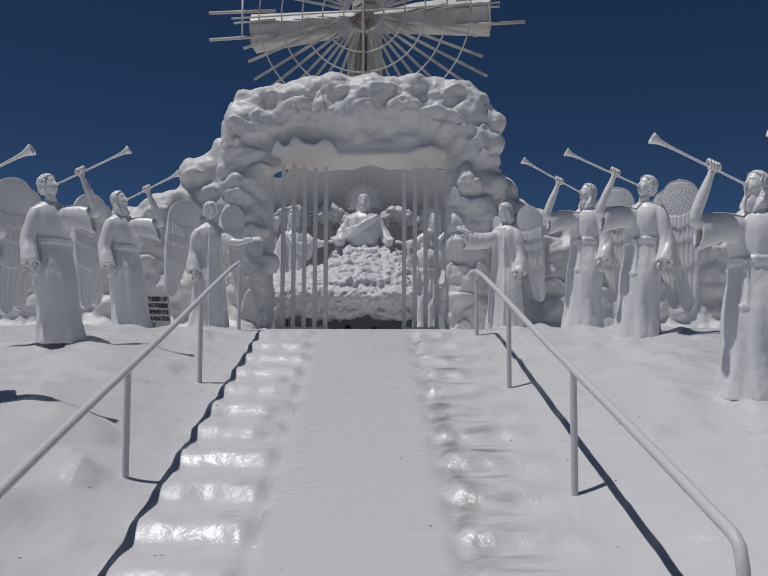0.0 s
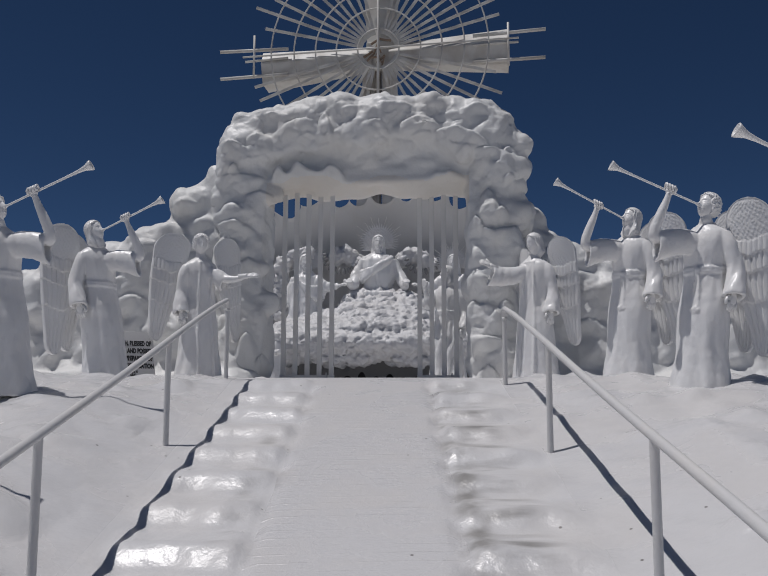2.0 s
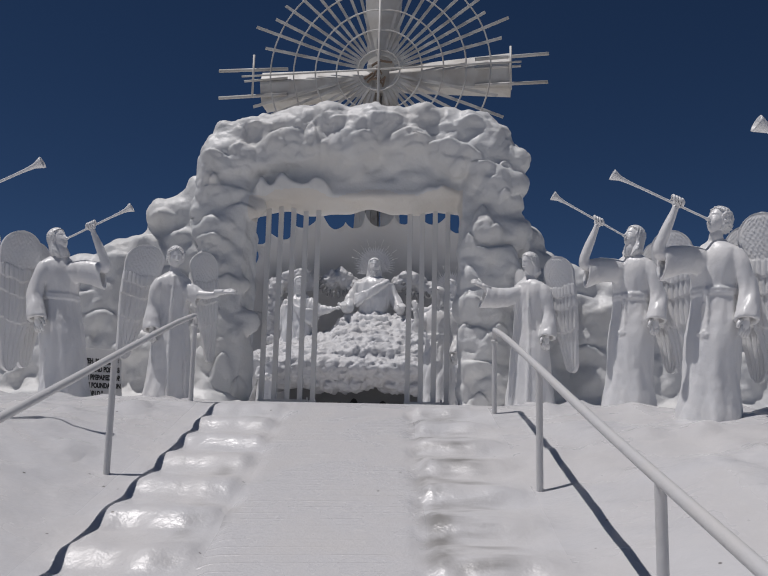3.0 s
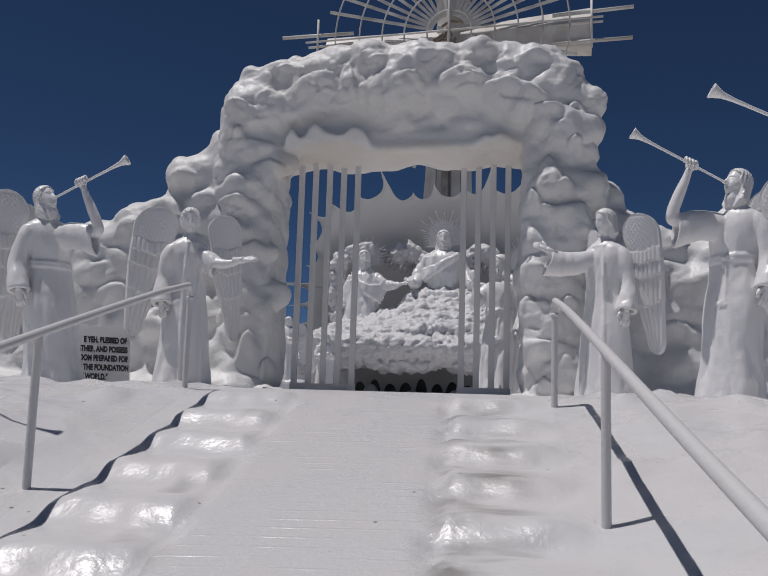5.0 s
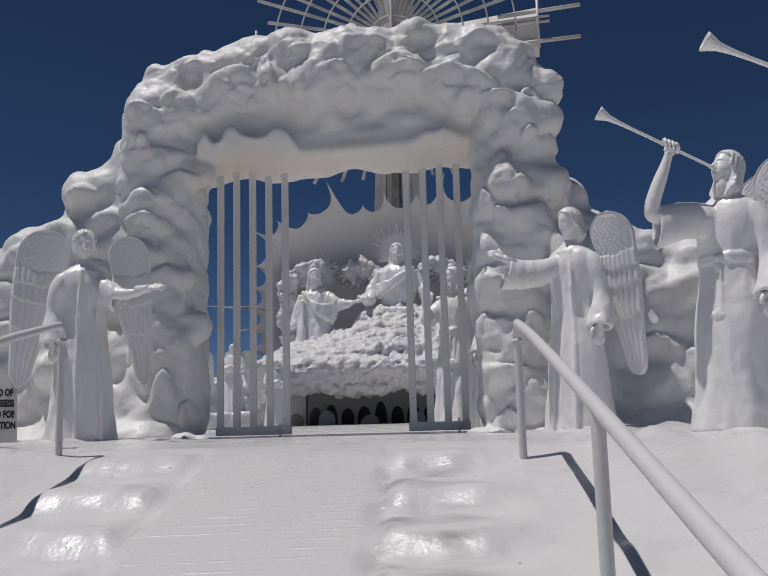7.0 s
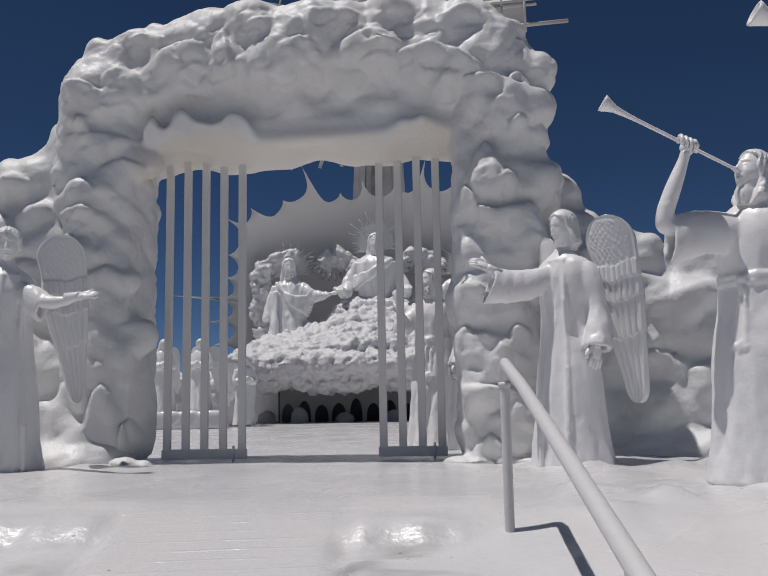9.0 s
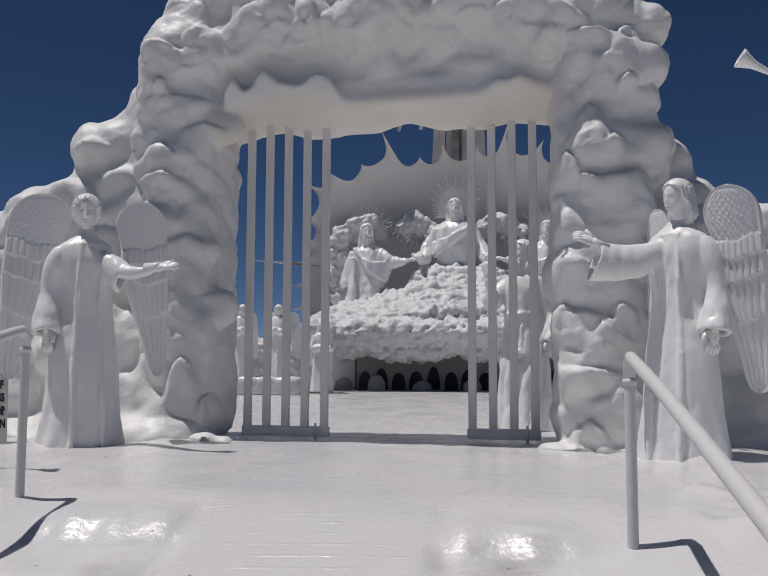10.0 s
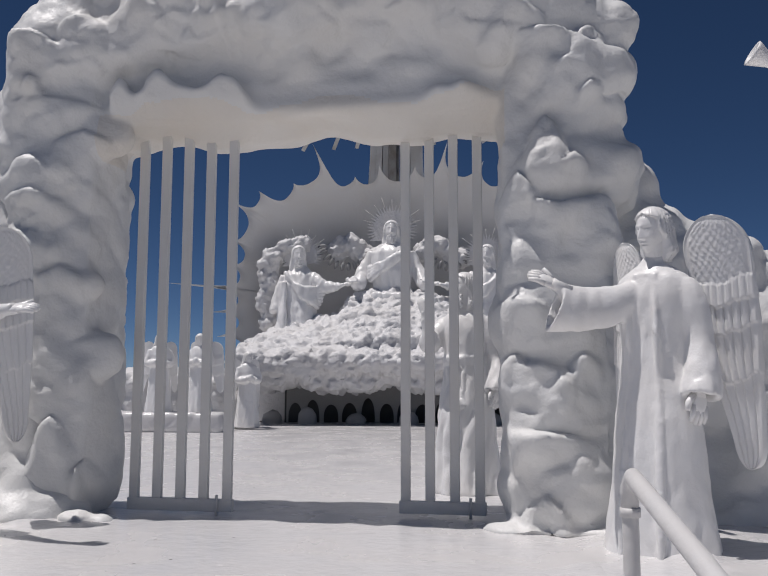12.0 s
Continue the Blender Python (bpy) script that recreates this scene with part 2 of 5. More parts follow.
def billow(bm, size, depth, seed=0.0, keep=None, octaves=3):
    """Pushes the skin out by folded noise: rounded swells that meet in creases."""
    bm.normal_update()
    off = Vector((seed * 2.7, seed * 4.1, seed * 1.3))
    moves = []
    for v in bm.verts:
        p = v.co / size + off
        h, amp, q = 0.0, 1.0, p
        for _ in range(octaves):
            h += amp * abs(noise.noise(q))
            q = q * 2.1 + Vector((3.1, 1.7, 5.3))
            amp *= 0.42
        k = 1.0 if keep is None else keep(v.co)
        moves.append(v.normal * ((h * 1.9 - 0.6) * depth * k))
    for v, mv in zip(bm.verts, moves):
        v.co += mv


def smooth01(a, b, x):
    t = min(1.0, max(0.0, (x - a) / (b - a)))
    return t * t * (3 - 2 * t)


def interp(x, table):
    if x <= table[0][0]:
        return table[0][1]
    for (a, va), (b, vb) in zip(table, table[1:]):
        if x <= b:
            f = (x - a) / (b - a)
            return va + (vb - va) * f
    return table[-1][1]


# ---- the terrace: platform, ramp, moulded steps and slopes in one relief ----
CREST, FOOT, SLOPE, SKEW = -4.0, -12.2, 0.236, 0.085
RUN = 0.66
RISE = RUN * SLOPE


def soft_min(a, b, k):
    h = min(1.0, max(0.0, 0.5 + 0.5 * (b - a) / k))
    return b + (a - b) * h - k * h * (1 - h)


def ramp_z(y, x=0.0):
    y += SKEW * x
    z = soft_min(0.0, SLOPE * (y - CREST), 0.07)
    return -soft_min(-z, -SLOPE * (FOOT - CREST), 0.08)


SIDE = [(-40, -1.98), (-13.8, -1.95), (-11.5, -1.42), (-8.7, -0.78), (-7.2, -0.47), (-5.8, -0.17), (-4.4, -0.01), (-3.0, 0.02), (-1.0, 0.03), (0.2, 0.0), (60, 0.0)]


def step_z(x, y):
    y += SKEW * x
    s = (CREST + 0.02 - y) / RUN
    last = (CREST - FOOT) / RUN
    if s <= 0:
        return 0.0
    if s >= last:
        return ramp_z(y)
    wob = 0.13 * noise.noise(Vector((x * 2.2, y * 0.6, 3.0))) + 0.05 * noise.noise(Vector((x * 6, y * 3, 1.0)))
    s += wob
    k = math.floor(s)
    f = s - k
    drop = smooth01(0.58, 0.98, f) * 0.9 + 0.1 * f
    return -RISE * (k + drop) - 0.025 + 0.016 * noise.noise(Vector((x * 4, y * 4, 9)))


KNOLLS = ((-1.95, -9.6, 0.16, 0.1), (-2.5, -8.8, 0.22, 0.06), (-2.3, -10.4, 0.2, 0.09), (-3.0, -9.7, 0.25, 0.07), (-2.9, -10.9, 0.2, 0.08), (-2.9, -7.6, 0.2, 0.05), (-3.2, -6.6, 0.2, 0.05),
          (3.1, -6.1, 0.2, 0.06), (3.3, -9.1, 0.22, 0.07), (2.9, -9.5, 0.2, 0.06), (2.6, -7.4, 0.25, 0.04), (2.9, -10.6, 0.25, 0.06))


def terrace_z(x, y):
    base = ramp_z(y, x)
    yk = y + SKEW * x
    ax = abs(x - 0.03)
    mound = 0.07 * noise.noise(Vector((x * 0.9, y * 0.9, 1.0))) + 0.04 * noise.noise(Vector((x * 2.6, y * 2.2, 5.0)))
    for mx, my, mr, mh in KNOLLS:
        mound += mh * math.exp(-((x - mx) ** 2 + (y - my) ** 2) / mr ** 2)
    mound += 0.14 * max(0.0, noise.noise(Vector((x * 2.6, y * 2.0, 8.0))) - 0.2) + 0.012 * noise.noise(Vector((x * 7, y * 6, 3.0)))
    side = interp(yk - 0.3, SIDE) * 0.25 + interp(yk, SIDE) * 0.5 + interp(yk + 0.3, SIDE) * 0.25
    wide = 1.55 + 0.1 * noise.noise(Vector((0.0, y * 0.8, 2.0)))
    w = smooth01(wide - 0.1, wide + 1.25, ax)
    out = base + (side - base) * w + mound * smooth01(1.4, 2.2, ax) * smooth01(1.5, -1.5, y)
    # steps on both sides of the ramp
    inner = 0.63 + 0.05 * noise.noise(Vector((x * 0.2, y * 1.3, 7.0)))
    a = smooth01(inner - 0.07, inner + 0.14, ax)
    edge = (1.42 if x < 0 else 1.28) + 0.07 * noise.noise(Vector((x, y * 1.5, 4.0)))
    b = 1 - smooth01(edge - 0.04, edge + (0.12 if x < 0 else 0.3), ax)
    in_run = smooth01(CREST + 0.15, CREST - 0.3, yk) * smooth01(FOOT - 0.1, FOOT + 0.4, yk)
    out += (step_z(x, y) - out) * a * b * in_run
    # the shallow gutter beside the ramp
    g = math.exp(-((ax - 0.66) / 0.05) ** 2) * in_run
    out -= 0.03 * g
    return out


def spaced(lo, hi, fine_lo, fine_hi, fine, coarse):
    xs = list(np.arange(lo, fine_lo, coarse)) + list(np.arange(fine_lo, fine_hi, fine)) + list(np.arange(fine_hi, hi + coarse, coarse))
    return [float(x) for x in xs]


XS = spaced(-12, -1.981, -4.8, -1.98, 0.085, 0.3)
XS = [x for x in XS if x < -1.99] + spaced(-1.98, 12, -1.98, 1.98, 0.045, 0.085)
XS = [x for x in XS if x < 4.8] + [4.8 + 0.3 * k for k in range(25)]
YS = spaced(-20, 30, -12.6, -3.3, 0.0412, 0.26)
GRID = [[terrace_z(x, y) for x in XS] for y in YS]


def grid_normal(i, j):
    a, b = max(i - 1, 0), min(i + 1, len(XS) - 1)
    c, d = max(j - 1, 0), min(j + 1, len(YS) - 1)
    return Vector((-(GRID[j][b] - GRID[j][a]) / (XS[b] - XS[a]), -(GRID[d][i] - GRID[c][i]) / (YS[d] - YS[c]), 1.0)).normalized()


NORMALS = [[grid_normal(i, j) for i in range(len(XS))] for j in range(len(YS))]


def relief(x0, x1, y0, y1, name, material, parent, label="", thick=0.25):
    """A block of the terrace between two lines each way, with a solid rim below."""
    ix = [i for i, x in enumerate(XS) if x0 - 1e-6 <= x <= x1 + 1e-6]
    iy = [j for j, y in enumerate(YS) if y0 - 1e-6 <= y <= y1 + 1e-6]
    me = bpy.data.meshes.new(name)
    nx, ny = len(ix), len(iy)
    vs = [(XS[i], YS[j], GRID[j][i]) for j in iy for i in ix]
    fs = [(b * nx + a, b * nx + a + 1, (b + 1) * nx + a + 1, (b + 1) * nx + a) for b in range(ny - 1) for a in range(nx - 1)]
    rim = [a for a in range(nx)] + [b * nx + nx - 1 for b in range(1, ny)] + [(ny - 1) * nx + a for a in range(nx - 2, -1, -1)] + [b * nx for b in range(ny - 2, 0, -1)]
    start = len(vs)
    vs += [(vs[r][0], vs[r][1], vs[r][2] - thick) for r in rim]
    n = len(rim)
    fs += [(rim[k], start + k, start + (k + 1) % n, rim[(k + 1) % n]) for k in range(n)]
    me.from_pydata(vs, [], fs)
    me.polygons.foreach_set("use_smooth", [True] * len(fs))
    ns = [NORMALS[j][i] for j in iy for i in ix]
    ns += [ns[r] for r in rim]
    me.normals_split_custom_set_from_vertices(ns)
    me.materials.append(material)
    ob = new(name, me)
    if parent is not None:
        ob.parent = parent
    return tagged(ob, label)


def snap(v, row):
    return min(row, key=lambda q: abs(q - v))


ground = bmesh.new()
bmesh.ops.create_grid(ground, x_segments=24, y_segments=24, size=900)
bmesh.ops.translate(ground, verts=ground.verts, vec=(0, 0, -2.35))
tagged(part("ground", ground, M_GROUND), "pale open ground round the white terrace", "ground", kind="structure")

XL, XA, XB, XR = (snap(v, XS) for v in (-1.6, -0.64, 0.7, 1.52))
Y_TOP, Y_LOW = snap(CREST + 0.25, YS), snap(FOOT - 0.2, YS)
for name, x0, x1, y0, y1, lab in (
        ("terrace_slope", XS[0], XL, YS[0], Y_TOP, "white enamelled lumpy slope beside the stairway"),
        ("terrace_slope", XR, XS[-1], YS[0], Y_TOP, "white enamelled lumpy slope beside the stairway"),
        ("platform", XS[0], XS[-1], Y_TOP, YS[-1], "flat glossy white painted floor through the gateway"),
        ("forecourt", XL, XR, YS[0], Y_LOW, "white painted flat floor at the foot of the stairs")):
    tagged(relief(x0, x1, y0, y1, name, M_FLOOR, None, lab), category="floor", kind="structure")
stairway = thing("stairway", "white moulded stairway with a smooth ramp in the middle", "stairs", kind="structure")
relief(XA, XB, Y_LOW, Y_TOP, "ramp", M_RAMP, stairway, "smooth white ramp with fine cross ridges")
cuts = [Y_TOP]
k = 0
while CREST - RUN * (k + 0.8) > Y_LOW + 0.3:
    cuts.append(snap(CREST - RUN * (k + 1.0), YS))
    k += 1
cuts.append(Y_LOW)
for hi, lo in zip(cuts, cuts[1:]):
    relief(XL, XA, lo, hi, "step", M_STEP, stairway)
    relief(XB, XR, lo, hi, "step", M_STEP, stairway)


# ---- the cloud archway ----
GATE = pose(-0.07, -0.25, 0, 0, 0, -6.0)


def crests(bm, table):
    """Raises ledges that run up to a pointed or rounded top edge, break off above it and fade out below.
    Rows: x, z of the top, half width, fall of the edge at its ends, how far it stands out, length of the fade, slant."""
    bm.normal_update()
    for v in bm.verts:
        if v.normal.y > 0.25:
            continue
        x, z = v.co.x, v.co.z
        x += 0.02 * noise.noise(Vector((x * 5, z * 5, 2)))
        out = up = 0.0
        for x0, z0, half, fall, depth, fade, slant in table:
            u = (x - x0) / half
            if abs(u) >= 1.0 or z > z0 + 0.3 or z < z0 - fall - fade * 4:
                continue
            below = z0 - fall * abs(u) ** 1.3 - slant * u - z
            side = 1.0 - abs(u) ** 4
            k = side * (math.exp(-(below / fade) ** 2) if below > 0 else smooth01(-0.035, 0.0, below))
            out = max(out, depth * k)
            up = max(up, depth * 0.35 * side * math.exp(-(below / 0.05) ** 2))
        v.co.y -= out
        v.co.z += up


def cloud_arch():
    rng = random.Random(5)
    bm = bmesh.new()
    # left and right piers
    for s in (-1, 1):
        mid = 2.04 if s > 0 else -2.09
        box(bm, (mid, -0.1, 1.75), (0.9, 0.9, 3.6), bevel=0.3)
        for i in range(6):
            ball(bm, (mid + 0.03 * s + rng.uniform(-0.04, 0.04), -0.14 + rng.uniform(-0.05, 0.03), 0.3 + i * 0.62), (0.49, 0.47, 0.55))
    for i in range(6):
        ball(bm, (1.74 + 0.15 * i, -0.42 + 0.03 * (i % 2), 0.0), (0.3, 0.24, 0.045), None, 2)
        ball(bm, (-1.66 - 0.2 * i, -0.44 + 0.03 * (i % 2), 0.0), (0.28, 0.2, 0.06), None, 2)
    # lintel
    for i in range(15):
        u = i / 14
        x = -2.04 + 4.08 * u
        top = interp(x, [(-2.04, 4.3), (-1.6, 4.56), (-0.5, 4.78), (0.2, 4.76), (1.4, 4.74), (1.75, 4.62), (2.04, 4.4)])
        ball(bm, (x, -0.2, top - 0.6), (0.42, 0.5, 0.42))
        ball(bm, (x, 0.0, top - 0.66), (0.42, 0.45, 0.45))
        ball(bm, (x, 0.08 + rng.uniform(-0.05, 0.05), 3.68), (0.42, 0.4, 0.32))
    box(bm, (0, -0.01, 3.75), (4.3, 0.7, 0.7), bevel=0.12)
    # hood that leans out from the head of the opening, with a curling lip on top
    lip = [(-2.4, 0.0), (-1.6, 0.02), (-1.46, 0.2), (-1.35, 0.08), (-1.27, 0.1), (-1.12, 0.24), (-0.98, 0.14), (-0.8, 0.1), (-0.7, 0.12), (-0.62, 0.23), (-0.46, 0.14), (-0.34, 0.0), (0.98, 0.0), (1.14, 0.06), (1.26, 0.05), (1.34, 0.08), (1.44, 0.05), (1.6, 0.0), (2.4, 0.0)]
    rings = []
    for i in range(141):
        x = -1.8 + 3.6 * i / 140
        low = 3.115 + 0.04 * math.sin(x * 4.1 + 1) + 0.05 * noise.noise(Vector((x * 3.0, 0, 0))) - 0.07 * smooth01(1.2, 1.75, abs(x))
        h = interp(x, lip)
        k = min(1.0, h / 0.1)
        top = 3.32 + 1.3 * h
        rings.append([(x, 0.22, low + 0.02), (x, 0.22, 3.5), (x, 0.0, 4.0), (x, -0.41, 3.98), (x, -0.41, 3.62 - 0.1 * k), (x, -0.4 - 0.08 * k, top + 0.05 * (1 - k) - 0.03 * k), (x, -0.42 - 0.16 * k, top), (x, -0.42 - 0.19 * k, top - 0.05), (x, -0.43 - 0.1 * k, 3.27 + h * 0.4), (x, -0.37 - 0.03 * k, 3.22), (x, -0.24, 3.14 + (low - 3.06)), (x, -0.05, low)])
    loft(bm, rings)
    # great round lobes along the outline
    for x, z, r in ((-2.36, 2.75, 0.28), (-2.34, 3.18, 0.32), (-2.26, 3.55, 0.34), (-2.23, 3.88, 0.38), (-2.22, 4.16, 0.3), (-2.1, 4.34, 0.29), (-1.8, 4.33, 0.33), (-1.52, 4.37, 0.33), (-1.2, 4.41, 0.33), (-0.85, 4.46, 0.33), (-0.45, 4.5, 0.4), (-0.08, 4.48, 0.34), (0.28, 4.47, 0.37),
                    (0.66, 4.47, 0.33), (1.03, 4.46, 0.33), (1.4, 4.47, 0.34), (1.75, 4.42, 0.31), (1.94, 4.35, 0.33), (2.17, 4.14, 0.31), (2.4, 3.85, 0.32), (2.33, 3.45, 0.29), (2.34, 3.05, 0.29), (2.42, 2.68, 0.33)):
        ball(bm, (x, -0.24 + rng.uniform(-0.1, 0.02), z), (r, r * 1.1, r * 0.97))
        ball(bm, (x, 0.12 + rng.uniform(-0.06, 0.06), z), (r, r, r))
    # brow: soft swells with folds that run down from the top
    for k in range(16):
        x, z = -1.9 + 0.25 * k, rng.uniform(4.0, 4.3)
        r = rng.uniform(0.26, 0.36)
        ball(bm, (x, -0.44 + 0.1 * (z - 3.9), z), (r * 1.2, r * 0.75, r * 0.75))
    for k in range(11):
        x, z = -1.7 + 0.33 * k + rng.uniform(-0.06, 0.06), rng.uniform(3.72, 3.95)
        r = rng.uniform(0.2, 0.28)
        ball(bm, (x, -0.34, z), (r * 1.2, r * 0.7, r * 0.8))
    for a, b, c, r in (((-0.22, -0.3, 4.72), (-0.45, -0.62, 4.42), (-0.75, -0.54, 4.08), 0.12), ((-0.62, -0.4, 4.6), (-0.8, -0.54, 4.36), (-1.08, -0.54, 4.1), 0.1), ((0.25, -0.4, 4.62), (0.12, -0.54, 4.38), (0.1, -0.54, 4.15), 0.13), ((0.7, -0.42, 4.58), (0.66, -0.54, 4.36), (0.5, -0.54, 4.1), 0.12)):
        tube(bm, curve_pts([a, b, c], 10), [r] * 4 + [r * (1.2 - 0.02 * i) for i in range(7)], 12)
    tube(bm, curve_pts([(1.25, -0.5, 4.08), (1.05, -0.72, 4.16), (0.88, -0.8, 4.15)], 8), [0.1, 0.08, 0.065, 0.055, 0.045, 0.04, 0.03, 0.03, 0.025], 10)
    # modelled lobes on the corners and piers
    for c, r in (((-1.83, -0.5, 3.84), (0.4, 0.2, 0.24)), ((-2.25, -0.4, 3.4), (0.22, 0.18, 0.2)), ((-1.75, -0.42, 3.1), (0.3, 0.14, 0.2)), ((-2.3, -0.42, 2.65), (0.32, 0.16, 0.25)), ((-1.85, -0.45, 1.85), (0.2, 0.12, 0.17)), ((-1.75, -0.4, 1.3), (0.28, 0.12, 0.22)),
                 ((-1.72, -0.62, -0.01), (0.17, 0.13, 0.12)), ((-1.56, -0.6, -0.02), (0.14, 0.12, 0.1)), ((-2.2, -0.42, 1.0), (0.26, 0.12, 0.34)),
                 ((1.5, -0.52, 3.8), (0.3, 0.22, 0.26)), ((1.98, -0.5, 3.45), (0.3, 0.2, 0.25)), ((1.78, -0.46, 4.22), (0.27, 0.22, 0.25)), ((1.36, -0.46, 4.28), (0.24, 0.2, 0.22)), ((2.28, -0.4, 3.6), (0.16, 0.16, 0.2)),
                 ((1.98, -0.47, 2.05), (0.42, 0.16, 0.36)), ((1.68, -0.42, 2.3), (0.18, 0.16, 0.3)), ((2.05, -0.42, 1.5), (0.36, 0.14, 0.22)), ((1.7, -0.42, 1.1), (0.2, 0.12, 0.2)), ((1.98, -0.46, 0.5), (0.4, 0.16, 0.2)), ((2.3, -0.36, 1.15), (0.14, 0.14, 0.16))):
        ball(bm, (c[0] + 0.06, c[1] + 0.04, c[2]), r)
    bm = sculpt(bm, 0.027, 7)

    def keep(p):
        hood = 1.0 - smooth01(3.6, 3.45, p.z) * smooth01(3.0, 3.1, p.z) * smooth01(1.85, 1.6, abs(p.x)) * 0.97
        jamb = 1.0 - 0.5 * smooth01(1.75, 1.6, abs(p.x)) * smooth01(3.3, 3.0, p.z)
        niche = 1.0 - 0.85 * math.exp(-((p.x + 1.9) / 0.3) ** 2 - ((p.z - 0.5) / 0.4) ** 2)
        return hood * jamb * niche

    billow(bm, 0.8, 0.1, 2.0, keep, 2)
    pillows(bm, 0.55, 0.03, 1.0, keep, 0.6)
    pillows(bm, 0.4, 0.03, 4.0, lambda p: keep(p) * (0.5 + 0.5 * smooth01(0.6, 1.4, p.x)) * (0.3 + 0.7 * smooth01(3.1, 3.7, p.z)), 0.6, 1.0, 1.1)
    billow(bm, 0.42, 0.036, 7.0, keep, 1)
    pillows(bm, 0.27, 0.026, 9.0, lambda p: keep(p) * smooth01(3.7, 3.2, p.z), 0.7, 0.9)
    bmesh.ops.smooth_vert(bm, verts=bm.verts, factor=0.4, use_axis_x=True, use_axis_y=True, use_axis_z=True)
    brow = [v for v in bm.verts if v.co.z > 3.62 + 0.1 * math.sin(v.co.x * 3)]
    for _ in range(26):
        bmesh.ops.smooth_vert(bm, verts=brow, factor=0.5, use_axis_x=True, use_axis_y=True, use_axis_z=True)
    upper = lambda p: keep(p) * smooth01(3.5, 3.8, p.z)
    billow(bm, 0.36, 0.036, 11.0, upper, 1)
    pillows(bm, 0.3, 0.03, 12.0, upper, 0.65, 1.0, 1.1)
    crests(bm, (
        # brow
        (-2.2, 3.92, 0.3, 0.1, 0.07, 0.28, 0.05), (-1.78, 4.05, 0.22, 0.08, 0.06, 0.22, 0.0), (-1.15, 4.27, 0.26, 0.08, 0.07, 0.24, -0.05), (-1.5, 4.42, 0.22, 0.06, 0.06, 0.2, 0.04), (-0.66, 4.34, 0.13, 0.22, 0.07, 0.3, 0.1),
        (-0.1, 4.47, 0.3, 0.06, 0.06, 0.22, 0.0), (0.5, 4.52, 0.32, 0.06, 0.06, 0.22, 0.02), (0.15, 4.2, 0.22, 0.1, 0.05, 0.22, 0.0), (0.8, 4.25, 0.26, 0.08, 0.06, 0.22, -0.04),
        # left corner and pier
        (-2.18, 3.55, 0.1, 0.14, 0.07, 0.12, 0.0), (-2.0, 3.38, 0.4, 0.06, 0.05, 0.16, 0.03), (-1.78, 3.1, 0.26, 0.1, 0.06, 0.16, 0.0), (-2.23, 2.9, 0.24, 0.12, 0.05, 0.2, 0.0), (-2.13, 2.6, 0.36, 0.12, 0.05, 0.18, 0.08),
        (-1.93, 1.98, 0.2, 0.1, 0.07, 0.2, 0.0), (-2.28, 1.97, 0.24, 0.06, 0.04, 0.18, 0.0), (-2.23, 1.34, 0.2, 0.22, 0.06, 0.22, 0.0), (-1.6, 1.42, 0.26, 0.05, 0.03, 0.18, 0.0), (-1.94, 0.76, 0.19, 0.3, 0.085, 0.3, 0.0), (-1.7, 0.42, 0.09, 0.2, 0.07, 0.2, 0.0),
        # right corner
        (1.49, 4.03, 0.38, 0.1, 0.11, 0.26, 0.06), (2.05, 3.67, 0.34, 0.05, 0.11, 0.24, 0.06), (2.3, 3.72, 0.12, 0.1, 0.08, 0.14, 0.0), (1.82, 4.46, 0.28, 0.1, 0.08, 0.2, 0.0), (2.3, 3.26, 0.1, 0.06, 0.07, 0.1, 0.0), (1.81, 3.9, 0.18, 0.06, 0.08, 0.2, 0.08),
        # right pier
        (1.97, 3.04, 0.17, 0.3, 0.08, 0.3, 0.0), (2.17, 2.72, 0.1, 0.07, 0.08, 0.12, 0.0), (1.75, 2.6, 0.18, 0.26, 0.08, 0.32, 0.0), (2.35, 2.41, 0.18, 0.09, 0.12, 0.22, 0.0), (2.07, 2.35, 0.26, -0.06, 0.11, 0.24, 0.0),
        (1.71, 1.24, 0.13, 0.1, 0.09, 0.2, 0.0), (1.91, 1.17, 0.26, 0.05, 0.09, 0.2, 0.03), (2.23, 1.24, 0.12, 0.06, 0.08, 0.14, 0.0), (1.75, 1.66, 0.22, 0.06, 0.08, 0.2, 0.0),
        (1.97, 0.66, 0.38, 0.03, 0.11, 0.22, 0.04), (1.92, 0.22, 0.18, 0.16, 0.08, 0.16, 0.0),
    ))
    billow(bm, 0.16, 0.007, 5.0, keep, 2)

    def chipped(p):
        d = (p - Vector((-2.3, -0.5, 2.4))).length
        return smooth01(0.4, 0.1, d)

    pillows(bm, 0.055, 0.03, 6.0, chipped)
    bmesh.ops.smooth_vert(bm, verts=bm.verts, factor=0.2, use_axis_x=True, use_axis_y=True, use_axis_z=True)
    return bm


